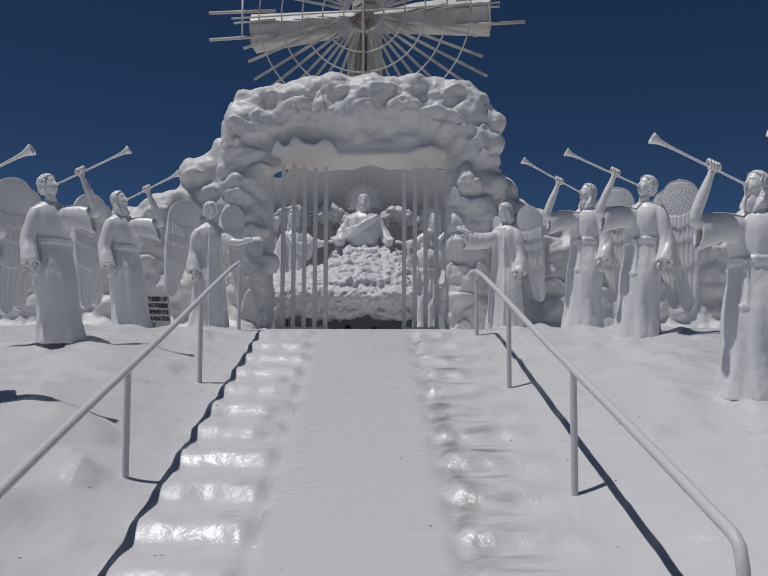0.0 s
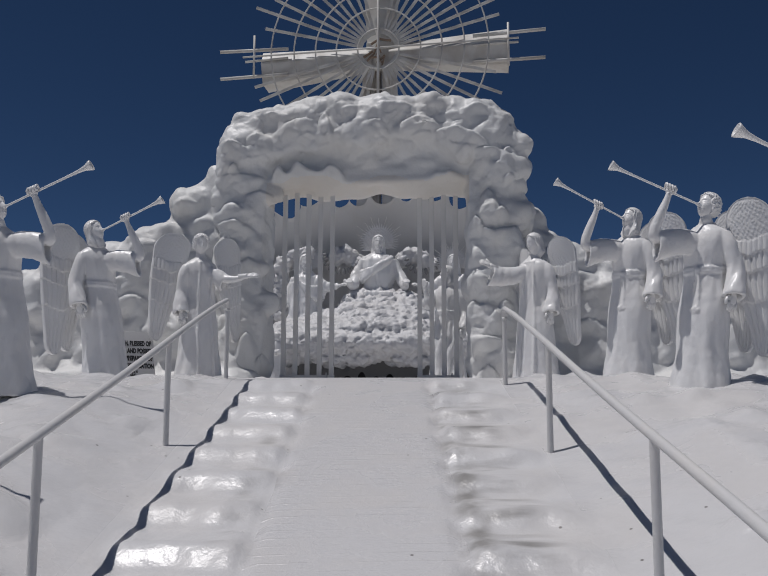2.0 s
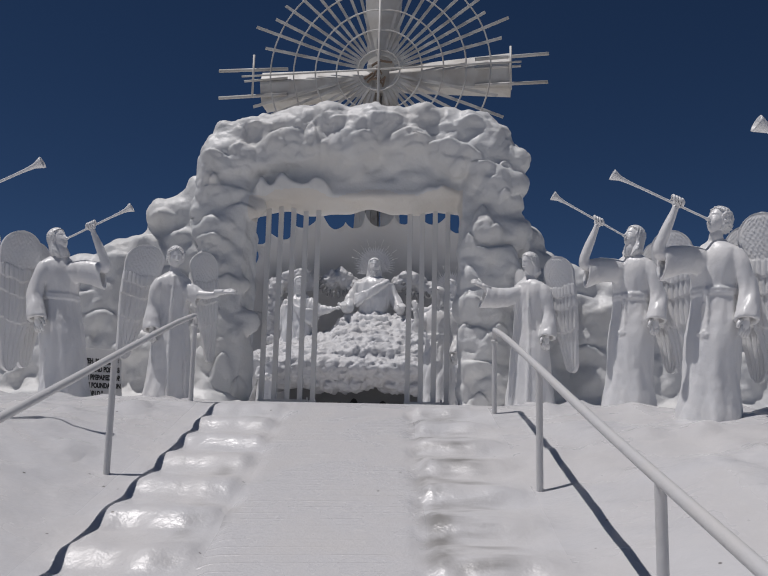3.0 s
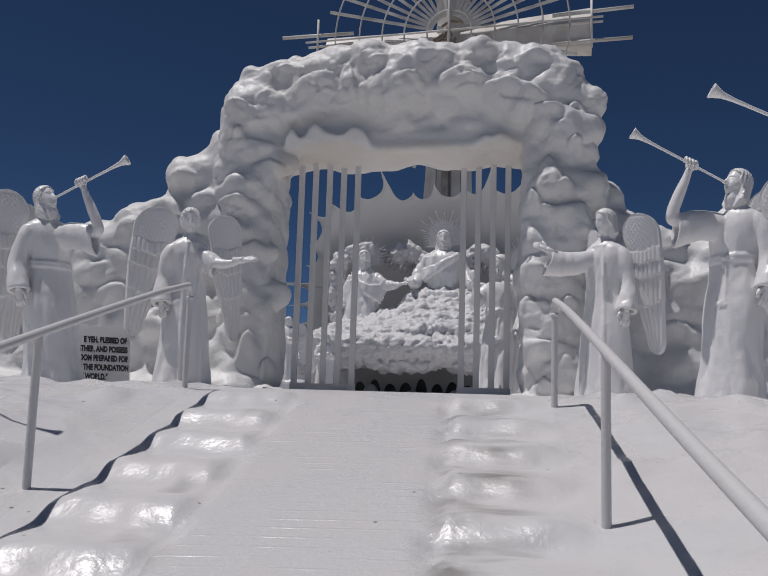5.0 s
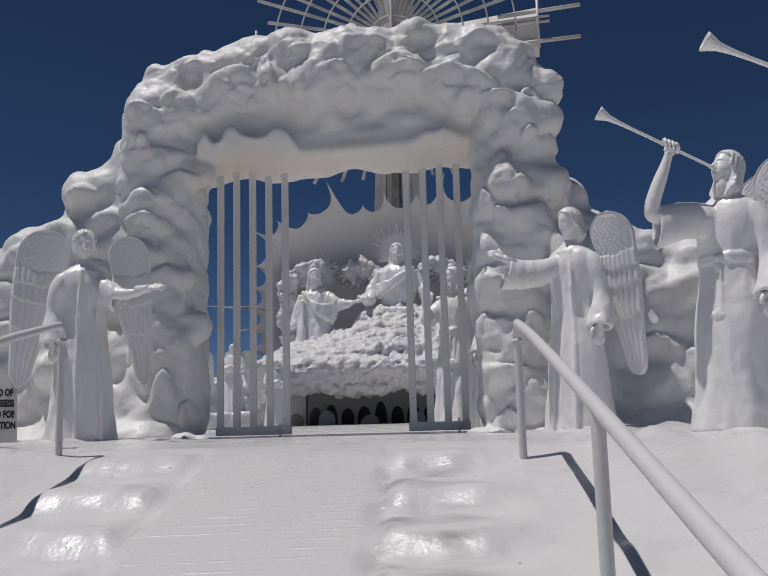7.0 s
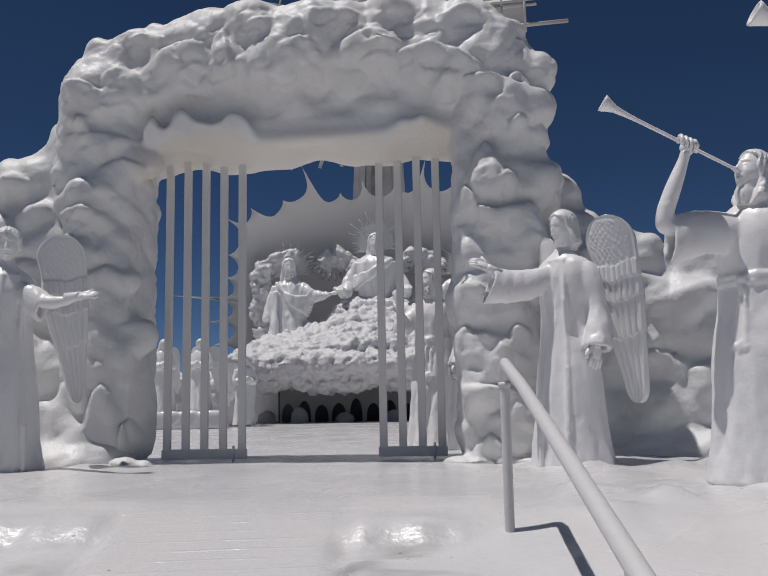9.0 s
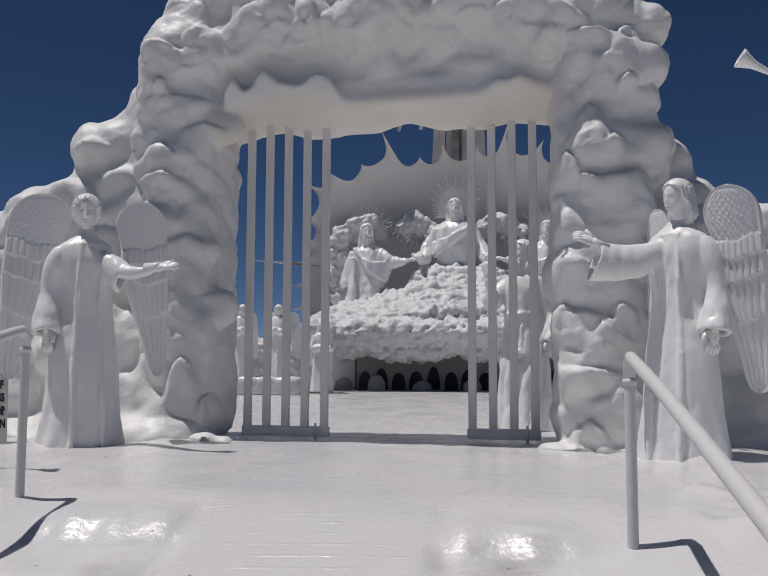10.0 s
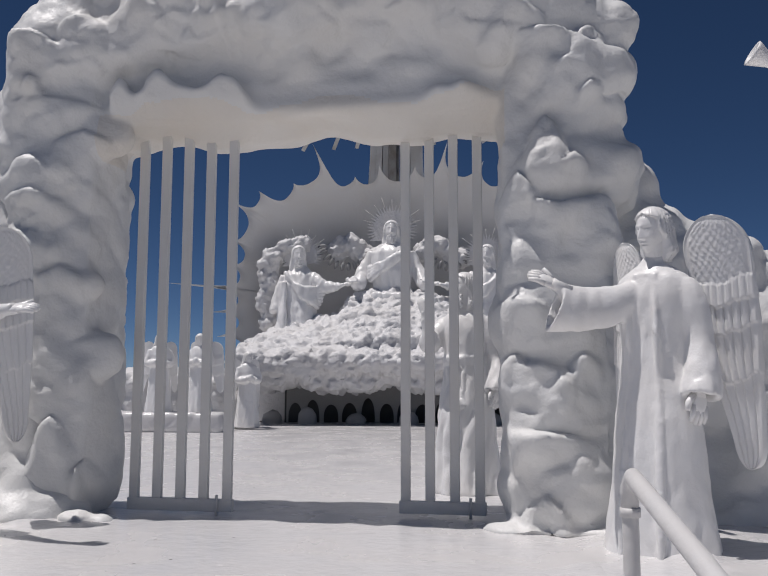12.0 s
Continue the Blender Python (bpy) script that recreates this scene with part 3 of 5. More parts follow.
def split_parts(bm, parent, material, sort, names):
    """Deals a modelled skin out to several parts, keeping the shading unbroken across the cuts."""
    bm.normal_update()
    whole = [(v.co.copy(), v.normal.copy()) for v in bm.verts]
    bm.verts.index_update()
    piles = {n: [] for n in names}
    for f in bm.faces:
        piles[sort(f.calc_center_median())].append([v.index for v in f.verts])
    for n, faces in piles.items():
        used = sorted({i for f in faces for i in f})
        local = {g: k for k, g in enumerate(used)}
        me = bpy.data.meshes.new(n)
        me.from_pydata([whole[g][0] for g in used], [], [[local[i] for i in f] for f in faces])
        me.polygons.foreach_set("use_smooth", [True] * len(me.polygons))
        me.normals_split_custom_set_from_vertices([whole[g][1] for g in used])
        part(n.split(".")[0], me, material[n], parent)
    bm.free()


def gate_piece(c):
    if c.z > 2.9 and abs(c.x) < 1.66 and c.z < 3.31 + 0.05 * math.sin(c.x * 5) + 0.06 * noise.noise(c * 4):
        return "hood"
    return "lintel" if c.z > 3.25 else ("pier" if c.x < 0 else "pier.001")


arch = thing("cloud_arch", "massive white cement archway modelled as billowing clouds", "archway", GATE)
split_parts(cloud_arch(), arch, {"lintel": M_CLOUD, "hood": M_LINTEL, "pier": M_CLOUD, "pier.001": M_CLOUD}, gate_piece, ("lintel", "hood", "pier", "pier.001"))


def cloud_wall(tops, seed, y_of, thick=0.75, ledges=()):
    rng = random.Random(seed)
    bm = bmesh.new()
    x0, x1 = tops[0][0], tops[-1][0]
    n = int(abs(x1 - x0) / 0.3)
    for i in range(n + 1):
        x = x0 + (x1 - x0) * i / n
        top = interp(x, tops) + rng.uniform(-0.06, 0.06)
        y = y_of(x)
        z = 0.1
        while z < top - 0.25:
            ball(bm, (x, y + rng.uniform(-0.08, 0.08), z), (0.38, thick * (0.72 - 0.1 * z), 0.4), sub=2)
            z += 0.36
        ball(bm, (x, y, top - 0.26), (0.28, thick * 0.45, 0.26), sub=2)
        ball(bm, (x, y - 0.2, 0.0), (0.5, 0.6, 0.25), sub=2)
    bm = sculpt(bm, 0.045, 16)
    pillows(bm, 0.6, 0.045, seed, None, 0.55)
    billow(bm, 0.8, 0.08, seed, None, 2)
    pillows(bm, 0.4, 0.025, seed + 2, None, 0.6, 1.0, 1.1)
    billow(bm, 0.32, 0.03, seed + 3, None, 1)
    crests(bm, ledges)
    billow(bm, 0.18, 0.012, seed, None, 2)
    bmesh.ops.smooth_vert(bm, verts=bm.verts, factor=0.5, use_axis_x=True, use_axis_y=True, use_axis_z=True)
    return bm


tagged(part("cloud_wall", cloud_wall([(-11, 1.8), (-8, 1.85), (-6.0, 1.95), (-5.2, 2.2), (-4.4, 2.42), (-3.85, 2.44), (-3.55, 2.66), (-3.42, 2.8), (-3.3, 3.1), (-2.95, 3.32), (-2.6, 3.62), (-2.3, 3.7)], 11, lambda x: -0.1 + 0.02 * (x + 2.3) ** 2, ledges=((-3.15, 3.02, 0.24, 0.1, 0.1, 0.2, 0.0), (-2.8, 2.7, 0.3, 0.14, 0.1, 0.2, 0.05), (-3.4, 2.6, 0.26, 0.08, 0.1, 0.2, 0.0), (-3.8, 2.3, 0.3, 0.06, 0.08, 0.2, 0.0), (-3.0, 2.1, 0.3, 0.1, 0.08, 0.25, 0.0), (-3.3, 1.1, 0.3, 0.3, 0.14, 0.5, 0.0), (-4.3, 1.9, 0.4, 0.06, 0.08, 0.2, 0.0), (-4.0, 1.4, 0.3, 0.1, 0.08, 0.25, 0.0))), M_CLOUD),
       "white cement wall modelled as piled clouds", "wall")
tagged(part("cloud_wall", cloud_wall([(2.3, 3.0), (2.5, 2.95), (2.75, 2.75), (3.0, 2.52), (3.4, 2.4), (3.8, 2.15), (4.4, 2.2), (5.5, 2.3), (8, 2.3), (11, 2.2)], 12, lambda x: 0.0, ledges=((3.0, 2.2, 0.3, 0.06, 0.1, 0.22, 0.0), (3.4, 1.8, 0.3, 0.08, 0.1, 0.2, 0.0), (2.9, 1.3, 0.3, 0.1, 0.08, 0.2, 0.0), (3.5, 1.0, 0.3, 0.08, 0.1, 0.2, 0.0), (4.1, 1.7, 0.4, 0.08, 0.1, 0.25, 0.0), (4.2, 0.9, 0.4, 0.1, 0.1, 0.25, 0.0))), M_CLOUD),
       "white cement wall modelled as piled clouds", "wall")


# ---- the gate leaves ----
def gate_leaf(a, b, bars, tall, lab):
    a, b = Vector(a), Vector(b)
    d = b - a
    leaf = thing("gate_leaf", lab, "gate", Matrix.Translation(a) @ Matrix.Rotation(math.atan2(d.y, d.x), 4, "Z"), group="gate leaves")
    w = d.length
    for i in range(bars):
        bm = bmesh.new()
        box(bm, (0.045 + (w - 0.09) * i / (bars - 1), 0, tall / 2 + 0.05), (0.078, 0.05, tall), bevel=0.008)
        part("bar", bm, M_GATE, leaf, smooth=False)
    for z, h in ((0.075, 0.1), (tall - 0.1, 0.08)):
        bm = bmesh.new()
        box(bm, (w / 2, -0.002, z), (w + 0.01, 0.062, h), bevel=0.008)
        part("rail" if z > 0.5 else "bottom_rail", bm, M_GATE, leaf, smooth=False)
    foot = [c for c in leaf.children if c.name.startswith("bottom_rail")][0]
    bm = bmesh.new()
    tube(bm, [(w - 0.12, -0.045, 0.0), (w - 0.12, -0.045, 0.16)], 0.012, 8)
    part("drop_bolt", bm, M_GATE, foot)
    return leaf


gate_leaf((-1.55, -0.18, 0.0), (-0.655, -0.3, 0.0), 5, 3.35, "tall white steel gate leaf of five square bars")
gate_leaf((0.71, -0.28, 0.0), (1.395, -0.36, 0.0), 4, 3.35, "tall white steel gate leaf of four square bars")


# ---- the handrails ----
def handrail(x, top_y, posts, end_y, z_end, tall=0.9):
    rail = thing("handrail", "white painted tubular steel handrail on thin posts beside the stairs", "handrail", group="handrails")
    x_top, drift = x, (0.006 if x > 0 else 0.0)
    top = [Vector((x, y, terrace_z(x, y))) for y in posts]
    pts = [Vector((x, top_y, top[0].z + tall - 0.13)), Vector((x, top_y - 0.0, top[0].z + tall - 0.05)), Vector((x, top_y - 0.05, top[0].z + tall - 0.012)), Vector((x, top_y - 0.14, top[0].z + tall - 0.03))]
    z0 = pts[-1].z + 0.015
    for k in range(1, 15):
        f = k / 14
        pts.append(Vector((x, pts[3].y + (end_y - pts[3].y) * f, z0 + (z_end - z0) * f + 0.008 * math.sin(f * 9))))
    e = pts[-1]
    pts += [e + Vector((0, -0.06, -0.035)), e + Vector((0, -0.09, -0.12)), e + Vector((0, -0.095, -0.3)), e + Vector((0, -0.095, -1.05))]
    for p in pts:
        p.x = x_top + drift * max(0.0, top_y - p.y)
    bm = bmesh.new()
    tube(bm, pts, 0.0285, 16)
    part("rail", bm, M_RAIL, rail)
    for p in top:
        z = interp(-p.y, [(-q.y, q.z) for q in pts[3:18]]) if p.y < top_y - 0.1 else p.z + tall - 0.05
        x = x_top + drift * max(0.0, top_y - p.y)
        bm = bmesh.new()
        head_z = z - 0.07 if p.y >= top_y - 0.1 else z
        tube(bm, [(x, p.y, p.z - 0.1), (x, p.y, p.z - 0.09), (x, p.y, head_z - 0.01), (x, p.y, head_z)], 0.026, 14)
        post = part("post", bm, M_RAIL, rail)
        if p.y >= top_y - 0.1:
            bm = bmesh.new()
            tube(bm, [(x, p.y, z - 0.088), (x, p.y, z - 0.06)], 0.0325, 14)
            part("sleeve", bm, M_RAIL, post)
    return rail


handrail(1.565, -4.54, (-4.54, -7.1, -9.85), -12.5, -1.06, 0.875)
handrail(-1.72, -4.02, (-4.02, -6.74, -9.5), -12.2, -1.15, 0.95)


# ---- statues ----
def ring(cx, cy, z, rx, ry, folds=0.0, nf=9, phase=0.0, n=48, tilt=0.0):
    out = []
    for k in range(n):
        a = 2 * math.pi * k / n
        f = 1 + folds * (math.sin(nf * a + phase) * 0.6 + math.sin((nf + 4) * a - phase * 1.7) * 0.4)
        out.append((cx + rx * f * math.cos(a), cy + ry * f * math.sin(a), z + tilt * math.cos(a)))
    return out


def hand(bm, wrist, aim, palm_up=(0, 0, 1), size=1.0):
    w, d, up = Vector(wrist), Vector(aim).normalized(), Vector(palm_up)
    s = d.cross(up).normalized()
    up = s.cross(d).normalized()
    turn = Matrix((d, s, up)).transposed().to_4x4()
    tube(bm, [w - d * 0.08 * size, w, w + d * 0.03 * size], [0.036 * size, 0.032 * size, 0.034 * size], 12)
    ball(bm, w + d * 0.055 * size, (0.062 * size, 0.046 * size, 0.024 * size), turn, 2)
    for i in range(4):
        o = s * (i - 1.5) * 0.026 * size
        long = (0.172 - 0.012 * abs(i - 1.4)) * size
        tube(bm, [w + d * 0.07 * size + o * 0.8, w + d * 0.12 * size + o * 0.98, w + d * long + o * 0.95 - up * 0.02], [0.0155 * size, 0.014 * size, 0.011 * size], 8)
    tube(bm, [w + d * 0.02 * size + s * 0.03 * size, w + d * 0.06 * size + s * 0.062 * size, w + d * 0.1 * size + s * 0.075 * size + up * 0.012], [0.02 * size, 0.017 * size, 0.0135 * size], 8)


def bump(q, x, z, rx, rz):
    return math.exp(-((q.x - x) / rx) ** 2 - ((q.z - z) / rz) ** 2)


def skull(q):
    """A head's skin: an egg with brow, eyes, nose, cheeks, lips and chin pushed out of its front."""
    z = q.z
    jaw = 1 - 0.3 * max(0.0, -z) ** 1.6
    long = (1 - abs(z) ** 2.7) ** (1 / 2.2)
    flat = math.hypot(q.x, q.y) or 1.0
    p = Vector((q.x / flat * long * 0.079 * jaw, q.y / flat * long * (0.098 if q.y < 0 else 0.108), z * 0.128))
    if q.y < 0:
        front = min(1.0, -q.y / flat * 1.6)
        d = 0.004 * bump(p, 0, 0.04, 0.055, 0.013) + 0.014 * bump(p, 0, -0.112, 0.03, 0.022) + 0.006 * bump(p, 0, 0.085, 0.06, 0.04)
        for s in (-1, 1):
            d += -0.008 * bump(p, s * 0.034, 0.016, 0.019, 0.011) + 0.009 * bump(p, s * 0.034, 0.014, 0.013, 0.007) - 0.004 * bump(p, s * 0.034, 0.0235, 0.017, 0.0028)
            d += 0.006 * bump(p, s * 0.046, -0.032, 0.022, 0.024) + 0.006 * bump(p, s * 0.014, -0.034, 0.007, 0.008)
        if p.z < 0.045:
            f = smooth01(0.045, -0.026, p.z)
            d += (0.006 + 0.024 * f) * math.exp(-(p.x / (0.009 + 0.007 * f)) ** 2) * smooth01(-0.046, -0.034, p.z)
        d += 0.009 * bump(p, 0, -0.061, 0.024, 0.007) + 0.01 * bump(p, 0, -0.08, 0.02, 0.008) - 0.006 * bump(p, 0, -0.0695, 0.028, 0.003) + 0.004 * bump(p, 0, -0.07, 0.035, 0.024)
        p.y -= d * front
    return p


def head(bm, c, yaw=0.0, pitch=0.0, hair=1.0, beard=False, curls=False, fine=None):
    """Neck into the clay; face and combed hair, crisp, into the fine mesh."""
    m = Matrix.Translation(c) @ Matrix.Rotation(radians(yaw), 4, "Z") @ Matrix.Rotation(radians(pitch), 4, "X") @ Matrix.Scale(1.12, 4)
    tube(bm, [m @ Vector((0, 0.015, -0.05)), m @ Vector((0, 0.025, -0.13)), Vector(c) + Vector((0, 0.03, -0.22))], [0.06, 0.066, 0.088], 16)
    out = bm if fine is None else fine
    n, lv = 88, 66
    rows = []
    for j in range(lv + 1):
        z = -0.999 * math.cos(math.pi * j / lv)
        w = math.sqrt(1 - z * z)
        rows.append([m @ skull(Vector((w * math.cos(a), w * math.sin(a), z))) for a in [2 * math.pi * k / n for k in range(n)]])
    loft(out, rows)
    # hair: a cap that opens round the face and hangs to the shoulders
    low = -0.09 if curls else -0.14 - 0.1 * hair
    rows = []
    lv = 40
    for j in range(lv + 1):
        f = j / lv
        z = 0.149 + (low - 0.149) * f
        row = []
        for k in range(120):
            a = 2 * math.pi * k / 120
            away = abs((a - 1.5 * math.pi + math.pi) % (2 * math.pi) - math.pi)
            if z > 0.0:
                rx, ry = 0.101 * (1 - (z / 0.151) ** 2.4) ** 0.5, 0.123 * (1 - (z / 0.151) ** 2.4) ** 0.5
            else:
                rx, ry = 0.101 + 0.02 * smooth01(0, -0.18, z), 0.123 + 0.012 * smooth01(0, -0.18, z)
            opening = radians(60 * smooth01(0.11, 0.066, z) + 24 * smooth01(0.03, -0.06, z) - 4 * smooth01(-0.1, -0.2, z))
            cover = smooth01(opening - 0.12, opening + 0.1, away) if opening > 0.1 else 1.0
            if curls:
                g = 0.02 * (1 - noise.voronoi(Vector((math.cos(a) * 4.5, math.sin(a) * 4.5, z * 40)))[0][0] * 1.6)
            else:
                wave = a * 2 + 0.6 * math.sin(z * 22 + a * 3)
                g = 0.008 * noise.noise(Vector((math.cos(a) * 11, math.sin(a) * 11, z * 5))) + 0.0045 * math.sin(22 * wave + 3 * noise.noise(Vector((a * 3, z * 12, 0)))) * smooth01(0.14, 0.1, z)
            inner = 0.66 - 0.12 * smooth01(-0.05, -0.12, z)
            q = (inner + (1 - inner) * cover) + g / 0.1 * cover
            tip = 1 - 0.4 * smooth01(0.72, 1.0, f) ** 2
            row.append(m @ Vector((rx * q * math.cos(a) * tip, 0.008 + ry * q * math.sin(a) * tip, z + 0.006 * noise.noise(Vector((a * 6, 1, 2))) * f)))
        rows.append(row)
    loft(out, rows[::-1])
    if beard:
        for k in range(60):
            rng = random.Random(k)
            x, z = rng.uniform(-0.055, 0.055), rng.uniform(-0.17, -0.075)
            if abs(x) < 0.025 and z > -0.09:
                continue
            pebble(out, m @ Vector((x, -0.088 + 0.6 * abs(x) + 0.25 * max(0.0, -0.12 - z), z)), (0.013, 0.018, 0.026), m.to_3x3())


def wing(bm, side, root=(0.2, 0.2, 1.62), spread=0.42, top=2.06, low=0.46, back=0.3, turn=None, n_u=64, n_v=150):
    """A folded wing plate: rounded head with scales, then stepped tiers of long ribbed feathers."""
    rx, ry, rz = root
    rng = random.Random(int(spread * 100 + top * 10))
    ends = [[rng.uniform(-0.012, 0.012) for _ in range(16)] for _ in range(6)]
    tiers = ((0.27, 0.36), (0.36, 0.47), (0.47, 0.66), (0.66, 1.1))

    def place(u, v):
        head_round = math.sqrt(max(0.0, 1 - (1 - min(1.0, v / 0.15)) ** 2))
        tip_round = math.sqrt(max(0.0, 1 - max(0.0, (v - 0.9) / 0.1) ** 2))
        a = rx + spread * (0.12 * smooth01(0.1, 0.3, v) + 0.58 * smooth01(0.32, 1.0, v))
        b = rx + spread * (1.0 + 0.08 * smooth01(0.05, 0.5, v) - 0.02 * smooth01(0.5, 1.0, v))
        x = (a + b) / 2 + (u - 0.5) * (b - a) * max(0.03, head_round) * max(0.05, tip_round)
        w = (x - rx) / spread
        return Vector((side * x, ry + back * (w * 0.5 + 0.05) - 0.04 * math.sin(min(1.0, max(0.0, w)) * math.pi) + 0.04 * v, top + (low - top) * v))

    def rise(u, v):
        edge = 0.006 * smooth01(0.05, 0.0, min(u, 1 - u, v * 3.3)) + 0.004
        w = v + 0.05 * (u - 0.5) + 0.01 * math.sin(u * 9)
        if w < tiers[0][0]:
            p = place(u, v)
            du, dw = u + 0.07 * noise.noise(p * 9), w + 0.012 * noise.noise(p * 12)
            best = 0.0
            for k in (0, 1):
                r = math.floor(dw / 0.021) - k
                c = du * 8.5 + 0.5 * (r % 2)
                d = (c - math.floor(c) - 0.5) * 2
                f = (dw / 0.021 - r) / 1.8
                if f < 1 - 0.4 * d * d:
                    best = max(best, 0.001 + 0.008 * f * (1 - 0.6 * d * d))
            return edge + best * smooth01(0.05, 0.12, min(u, 1 - u, v * 3.3))
        h = 0.0
        for t, (lo, hi) in enumerate(tiers):
            cnt = (9, 8, 7, 5)[t]
            c = u * cnt
            i = int(min(cnt - 1, c))
            d = (c - i - 0.5) * 2
            if w >= lo - 0.03 and w < hi + 0.3 * ends[t][i] + 0.006 * math.sin(u * 17 + t):
                f = (w - lo) / (hi - lo)
                h = max(h, 0.004 + 0.016 * max(0.0, f) + 0.013 * (1 - abs(d) ** 5) + 0.0015 * noise.noise(Vector((u * 60, w * 9, t))))
                break
        return edge * 0.6 + h

    skins = []
    for face in (-1, 1):
        skins.append([[bm.verts.new(place(u / n_u, v / n_v) + Vector((0, face * (0.014 + rise(u / n_u, v / n_v)), 0))) for u in range(n_u + 1)] for v in range(n_v + 1)])
    f, b = skins
    fresh = [q for skin in skins for row in skin for q in row]
    faces = []
    for v in range(n_v):
        for u in range(n_u):
            faces.append((f[v][u], f[v][u + 1], f[v + 1][u + 1], f[v + 1][u]))
            faces.append((b[v][u], b[v + 1][u], b[v + 1][u + 1], b[v][u + 1]))
        faces.append((f[v][0], f[v + 1][0], b[v + 1][0], b[v][0]))
        faces.append((f[v][n_u], b[v][n_u], b[v + 1][n_u], f[v + 1][n_u]))
    for u in range(n_u):
        faces.append((f[0][u], b[0][u], b[0][u + 1], f[0][u + 1]))
        faces.append((f[n_v][u], f[n_v][u + 1], b[n_v][u + 1], b[n_v][u]))
    for q in faces:
        bm.faces.new(q if side > 0 else q[::-1])
    if turn is not None:
        for q in fresh:
            q.co = turn @ q.co


def merge(bm, extra):
    me = mesh_of(extra, "extra")
    bm.from_mesh(me)
    bpy.data.meshes.remove(me)


def icosphere():
    bm = bmesh.new()
    bmesh.ops.create_icosphere(bm, subdivisions=1, radius=1.0)
    bm.verts.index_update()
    out = [v.co.copy() for v in bm.verts], [[v.index for v in f.verts] for f in bm.faces]
    bm.free()
    return out


ICO = icosphere()


def pebble(bm, c, r, rot):
    vs = [bm.verts.new(Vector(c) + rot @ Vector((p.x * r[0], p.y * r[1], p.z * r[2]))) for p in ICO[0]]
    for f in ICO[1]:
        bm.faces.new([vs[i] for i in f])


def cloth(bm, seed, top=1.8, amount=0.012):
    """Faint hanging folds and small dents in the modelled drapery."""
    bm.normal_update()
    for v in bm.verts:
        if v.co.z < top:
            p = v.co
            bend = p.x + 0.12 * math.sin(p.z * 2.3 + seed)
            h = 1.5 * abs(noise.noise(Vector((bend * 6 + seed, p.y * 6, p.z * 0.8)))) + 0.5 * noise.noise(Vector((bend * 15 + seed, p.y * 15, p.z * 1.6))) + 0.3 * noise.noise(Vector((p.x * 20, p.y * 20 + seed, p.z * 9)))
            v.co += v.normal * h * amount * (0.35 + 0.65 * smooth01(top, top - 0.5, p.z))


def robe(bm, belt=True, hem=(0.325, 0.28), seed=0.0, folds=0.05, tassel=True):
    prof = [(0.0, hem[0], hem[1], folds), (0.06, hem[0] * 0.97, hem[1] * 0.97, folds), (0.4, hem[0] * 0.82, hem[1] * 0.84, folds), (0.8, 0.27, 0.22, folds * 0.8),
            (1.12, 0.23, 0.18, folds * 0.5), (1.3, 0.215, 0.165, folds * 0.25), (1.38, 0.217, 0.165, 0.01), (1.5, 0.235, 0.172, 0.008),
            (1.62, 0.25, 0.17, 0.006), (1.72, 0.235, 0.14, 0.0), (1.78, 0.16, 0.11, 0.0), (1.84, 0.075, 0.075, 0.0)]
    line = curve_pts([(z, rx, ry) for z, rx, ry, f in prof], 66)
    loft(bm, [ring(0, 0, p.x, p.y, p.z, interp(p.x, [(q[0], q[3]) for q in prof]), 8, seed + p.x * 0.7, 72) for p in line])
    if belt:
        for z, half, out in ((1.3, 0.04, 0.006), (1.32, 0.01, 0.011), (1.28, 0.01, 0.011)):
            loft(bm, [ring(0, 0, z - half, 0.2, 0.15), ring(0, 0, z - half * 0.9, 0.22 + out, 0.17 + out), ring(0, 0, z + half * 0.9, 0.218 + out, 0.168 + out), ring(0, 0, z + half, 0.2, 0.15)])
    if belt and tassel:
        ball(bm, (0.0, -0.18, 1.3), (0.03, 0.025, 0.035), None, 2)
        for dx in (-0.035, 0.03):
            tube(bm, [(dx * 0.4, -0.185, 1.29), (dx, -0.195, 1.1), (dx * 1.2, -0.21, 0.86)], [0.009, 0.011, 0.01], 8)
        box(bm, (0.0, -0.22, 0.86), (0.1, 0.02, 0.024), Matrix.Rotation(0.2, 4, "Y"))
        box(bm, (0.0, -0.22, 0.86), (0.024, 0.02, 0.08), Matrix.Rotation(0.2, 4, "Y"))
    if not belt:
        for dx in (-0.09, 0.09):
            tube(bm, curve_pts([(dx * 0.7, -0.12, 1.76), (dx, -0.18, 1.45), (dx * 1.05, -0.17, 1.1), (dx * 1.3, -0.235, 0.6), (dx * 1.4, -0.3, 0.03)]), 0.017, 8)
        tube(bm, [(0.125 * math.cos(a), -0.02 + 0.105 * math.sin(a), 1.775 + 0.03 * math.sin(a)) for a in [2 * math.pi * k / 20 for k in range(21)]], 0.014, 8)


